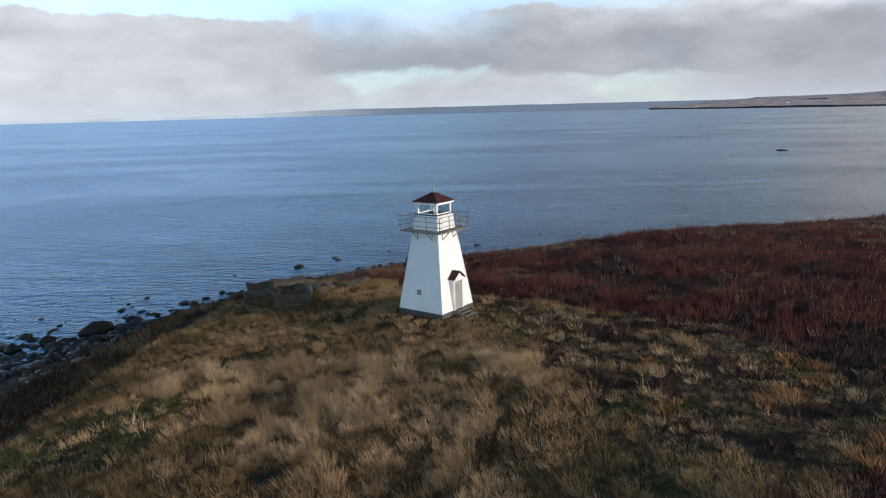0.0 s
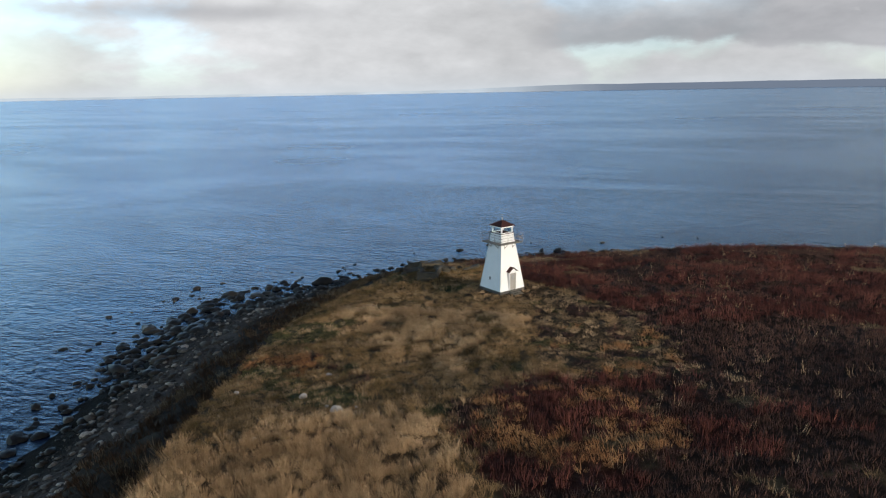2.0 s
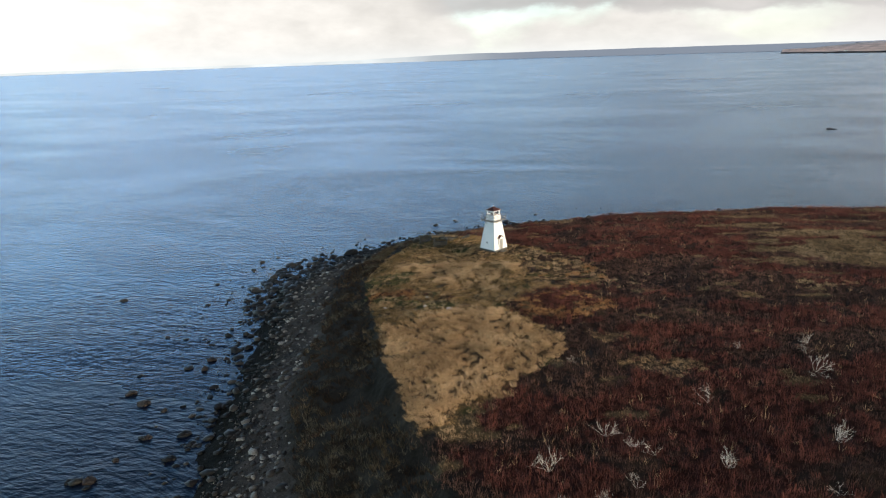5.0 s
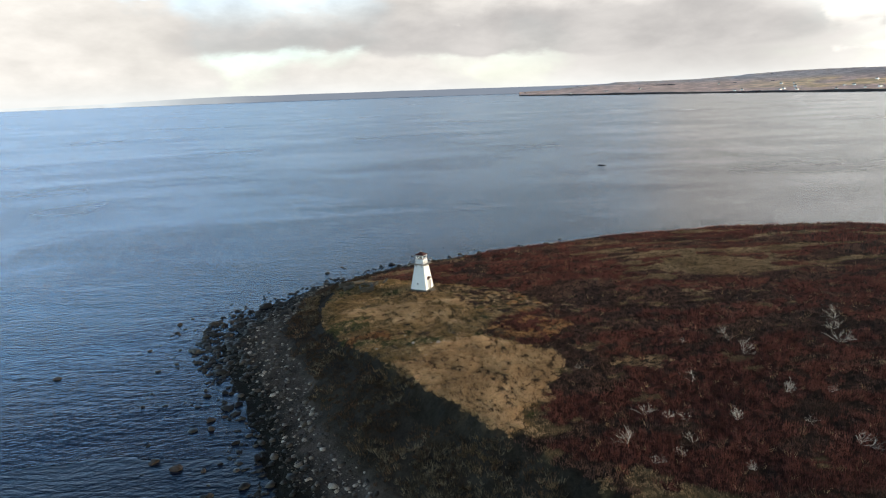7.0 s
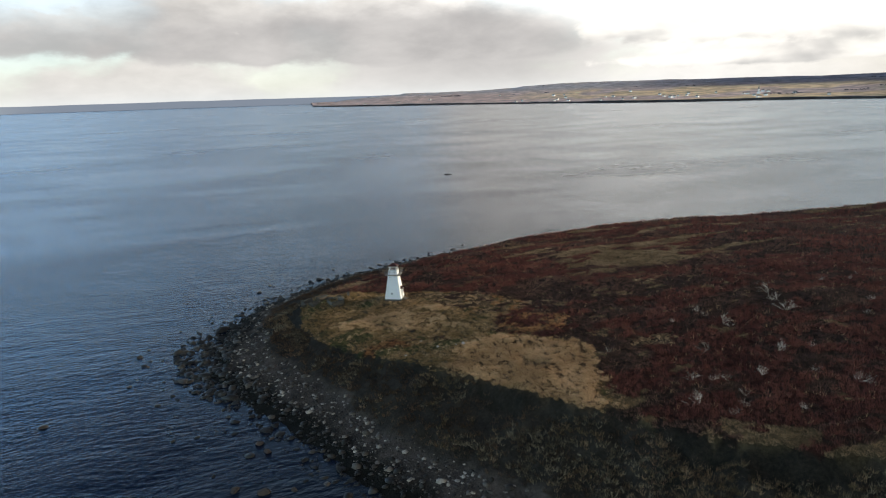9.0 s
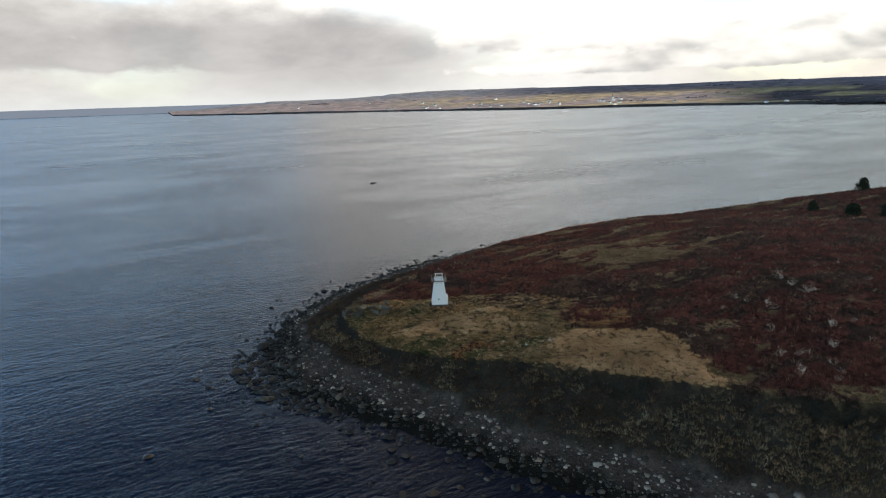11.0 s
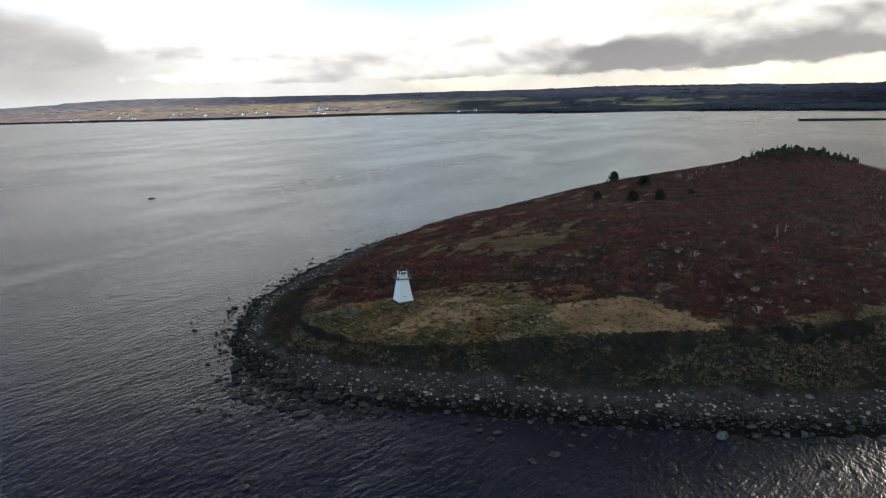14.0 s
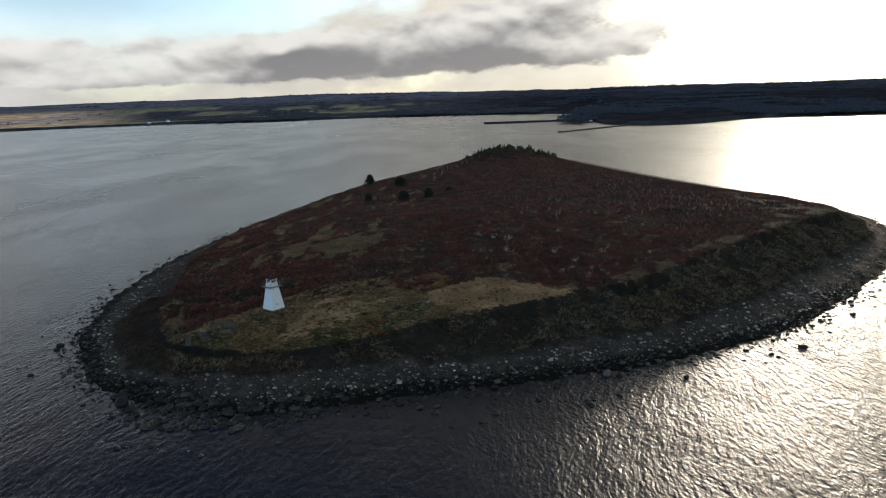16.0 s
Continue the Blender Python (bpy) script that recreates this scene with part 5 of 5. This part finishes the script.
def conifer(h, w, seed, label, group, dome=0.5, leaves=NEEDLE):
    """Trunk with limbs and a crown of many small needle sprays."""
    rng = random.Random(seed)
    g = np.random.default_rng(seed)
    ob = empty("spruce", Matrix(), label, "tree", group)
    trunk = rod(bmesh.new(), (0, 0, -0.2), (0, 0, h * 0.92), 0.05 * h ** 0.8, 0.02, 6)
    for _ in range(14):
        a, t = rng.uniform(0, 6.28), rng.uniform(0.08, 0.85)
        rr = w / 2 * (1 - t) ** dome * 0.8
        rod(trunk, (0, 0, t * h), (math.cos(a) * rr, math.sin(a) * rr, t * h + 0.1 * h * (0.5 - t)), 0.03, 0.012, 4)
    part("trunk", trunk, BARK, ob)
    n = 1500
    t = g.random(n) ** 0.8
    a = g.uniform(0, 2 * np.pi, n)
    lobes = 1 + 0.38 * np.sin(a * 3 + seed) * np.cos(t * 9 + seed * 2) + 0.30 * np.sin(a * 5 - t * 7 + 2 * seed) + g.normal(0, 0.12, n)
    rr = w / 2 * np.clip(1.0 - t, 0.03, 1) ** dome * np.clip(t * 8 + 0.35, 0, 1) * lobes * g.uniform(0.55, 1.0, n)
    c = np.stack([rr * np.cos(a), rr * np.sin(a), 0.05 * h + t * h * 0.97], 1)
    s = w * 0.062
    v = (c[:, None] + g.normal(0, 1, (n, 3, 3)) * s * np.array((1, 1, 0.7))).reshape(-1, 3)
    crown = from_arrays("crown", v, np.arange(len(v)).reshape(-1, 3), leaves)
    crown.parent = ob
    return ob


ROUND = [conifer(6.4, 6.6, 1, "dark round-crowned spruce on the shrubby slope", "spruces on the slope", 0.42), conifer(5.6, 7.4, 2, "dark broad spruce on the shrubby slope", "spruces on the slope", 0.4)]
for i, (x, y, s) in enumerate([(284, 71.5, 0.95), (270, 50, 0.95), (206, 60, 0.72), (195, 39.7, 0.85), (192, 26.5, 0.85), (230, 18, 0.5)]):
    m = pose(x, y, height_at(x, y), 0, 0, 70 * i) @ Matrix.Scale(s, 4)
    if i < 2:
        ROUND[i].matrix_world = m
    else:
        copy_thing(ROUND[i % 2], m)
SPIRES = [conifer((5.6, 7.4, 4.2)[k], (3.8, 3.0, 5.0)[k], 5 + k, "small dull green tree of the grove on the hilltop", "grove on the hilltop", (0.8, 0.95, 0.55)[k], GROVE) for k in range(3)]
rng = random.Random(23)
for i in range(150):
    u = rng.uniform(-1, 1)
    x, y = 432 + rng.uniform(-16, 16), -26 + 38 * u
    m = pose(x, y, height_at(x, y) - 0.1, 0, 0, rng.uniform(0, 360)) @ Matrix.Scale(rng.uniform(0.55, 1.4) * (1 - 0.3 * u * u), 4)
    if i < 3:
        SPIRES[i].matrix_world = m
    else:
        copy_thing(SPIRES[i % 3], m)


# ---- far side of the bay ----
def far_height(x, y):
    k = np.argmin((FAR[0] - x) ** 2 + (FAR[1] - y) ** 2)
    return float(FAR[2][k])


def breakwater(a, b, w, h, label):
    a, b = Vector(a), Vector(b)
    n = 40
    bm = bmesh.new()
    d = (b - a).normalized()
    q = Vector((-d.y, d.x, 0))
    rows = []
    for i in range(n + 1):
        p = a.lerp(b, i / n)
        k = 1 + 0.25 * noise.noise(p * 0.05)
        rows.append([bm.verts.new(p + q * o * w * k + Vector((0, 0, z * k))) for o, z in ((-1, -1), (-0.6, h), (0.6, h), (1, -1))])
    for r, s in zip(rows, rows[1:]):
        for j in range(3):
            bm.faces.new((r[j], r[j + 1], s[j + 1], s[j]))
    bm.faces.new(rows[0])
    bm.faces.new(rows[-1][::-1])
    tagged(part("breakwater", bm, WETSTONE), label, "breakwater")


breakwater((1240, -8, 0), (1260, -215, 0), 9, 3.5, "long low dark breakwater with a wharf")
breakwater((860, -115, 0), (1000, -240, 0), 6, 1.6, "low dark spit of stones running into the bay")


def house(x, y, s, rz, seed):
    ob = empty("house", pose(x, y, far_height(x, y) - 0.5, 0, 0, rz) @ Matrix.Scale(s, 4), "small white house on the far shore", "house", "houses on the far shore")
    part("wall", box(bmesh.new(), 9, 7, 4.5), PAINT, ob)
    part("roof", prism(bmesh.new(), [(-4.0, 4.4), (4.0, 4.4), (0, 7.6)], 9.8, pose(4.9, 0, 0, 0, 0, 90)), GREYWOOD, ob)
    for o in (-2.4, 0.6):
        w = part("window", box(bmesh.new(), 1.2, 0.08, 1.5, pose(o, -3.52, 1.4)), BOATDARK, ob)


rng = random.Random(31)
k = 0
while k < 28:
    i = rng.randrange(len(FAR[0]))
    x, y = float(FAR[0][i]) + rng.uniform(-30, 30), float(FAR[1][i]) + rng.uniform(-30, 30)
    ang = math.degrees(math.atan2(y, x))
    z = far_height(x, y)
    if z < 5 or z > 34 or math.hypot(x, y) > 4400 or not 4 < ang < 72 or (ang < 24 and rng.random() < 0.8):
        continue
    house(x, y, rng.uniform(0.8, 1.3), rng.uniform(0, 180), k)
    k += 1

# the village and its church
for k in range(14):
    a, r = radians(rng.choice((38.6, 45.2)) + rng.gauss(0, 0.9)), rng.uniform(2620, 2900)
    house(r * math.cos(a), r * math.sin(a), rng.uniform(1.0, 1.5), rng.uniform(0, 180), 40 + k)


def church(x, y, rz):
    ob = empty("church", pose(x, y, far_height(x, y) - 0.5, 0, 0, rz), "white village church with a tall steeple on the far shore", "church")
    part("wall", box(bmesh.new(), 20, 11, 8), PAINT, ob)
    part("roof", prism(bmesh.new(), [(-6.2, 7.9), (6.2, 7.9), (0, 13.5)], 21, pose(10.5, 0, 0, 0, 0, 90)), GREYWOOD, ob)
    part("steeple_tower", box(bmesh.new(), 5, 5, 17, pose(-11, 0, 0)), PAINT, ob)
    part("spire", rod(bmesh.new(), (-11, 0, 17), (-11, 0, 31), 3.3, 0.1, 8), GREYWOOD, ob)
    for o in (-6, -1, 4):
        part("window", box(bmesh.new(), 1.4, 0.1, 3.4, pose(o, -5.52, 2.4)), BOATDARK, ob)


church(2180, 1760, 35)

# woods along the far shore, their blue-grey haze is in the leaf colour
g = np.random.default_rng(61)
sel = g.integers(0, len(FAR[0]), 60000)
x, y = FAR[0][sel] + g.normal(0, 25, len(sel)), FAR[1][sel] + g.normal(0, 25, len(sel))
z = FAR[2][sel]
ang = np.degrees(np.arctan2(y, x))
want = (z > 4) & (np.hypot(x, y) < 4500) & (ang > -50) & (ang < 75) & (fbm(x / 240, y / 140, 97) > np.where(ang > 27, 0.74, 0.50)) & ~((ang > 8) & (fbm(x / 150, y / 210, 89) > 0.56))
x, y, z = x[want][:16000], y[want][:16000], z[want][:16000]
tufts("far_woods", x, y, z - 1.5, 6, 5.0, 9.0, 8.0, 0.15, HAZETREE, "dark mixed woods on the far shore", 62, category="woods")

# dark rock awash far out
ob = part("boulder", lump(2.2, 901, 0.45), BOATDARK)
ob.matrix_world = pose(150.7, 322.8, 0.1) @ Matrix.Diagonal((1.6, 0.8, 0.8, 1))
tagged(ob, "low dark rock awash far out in the bay", "rock")
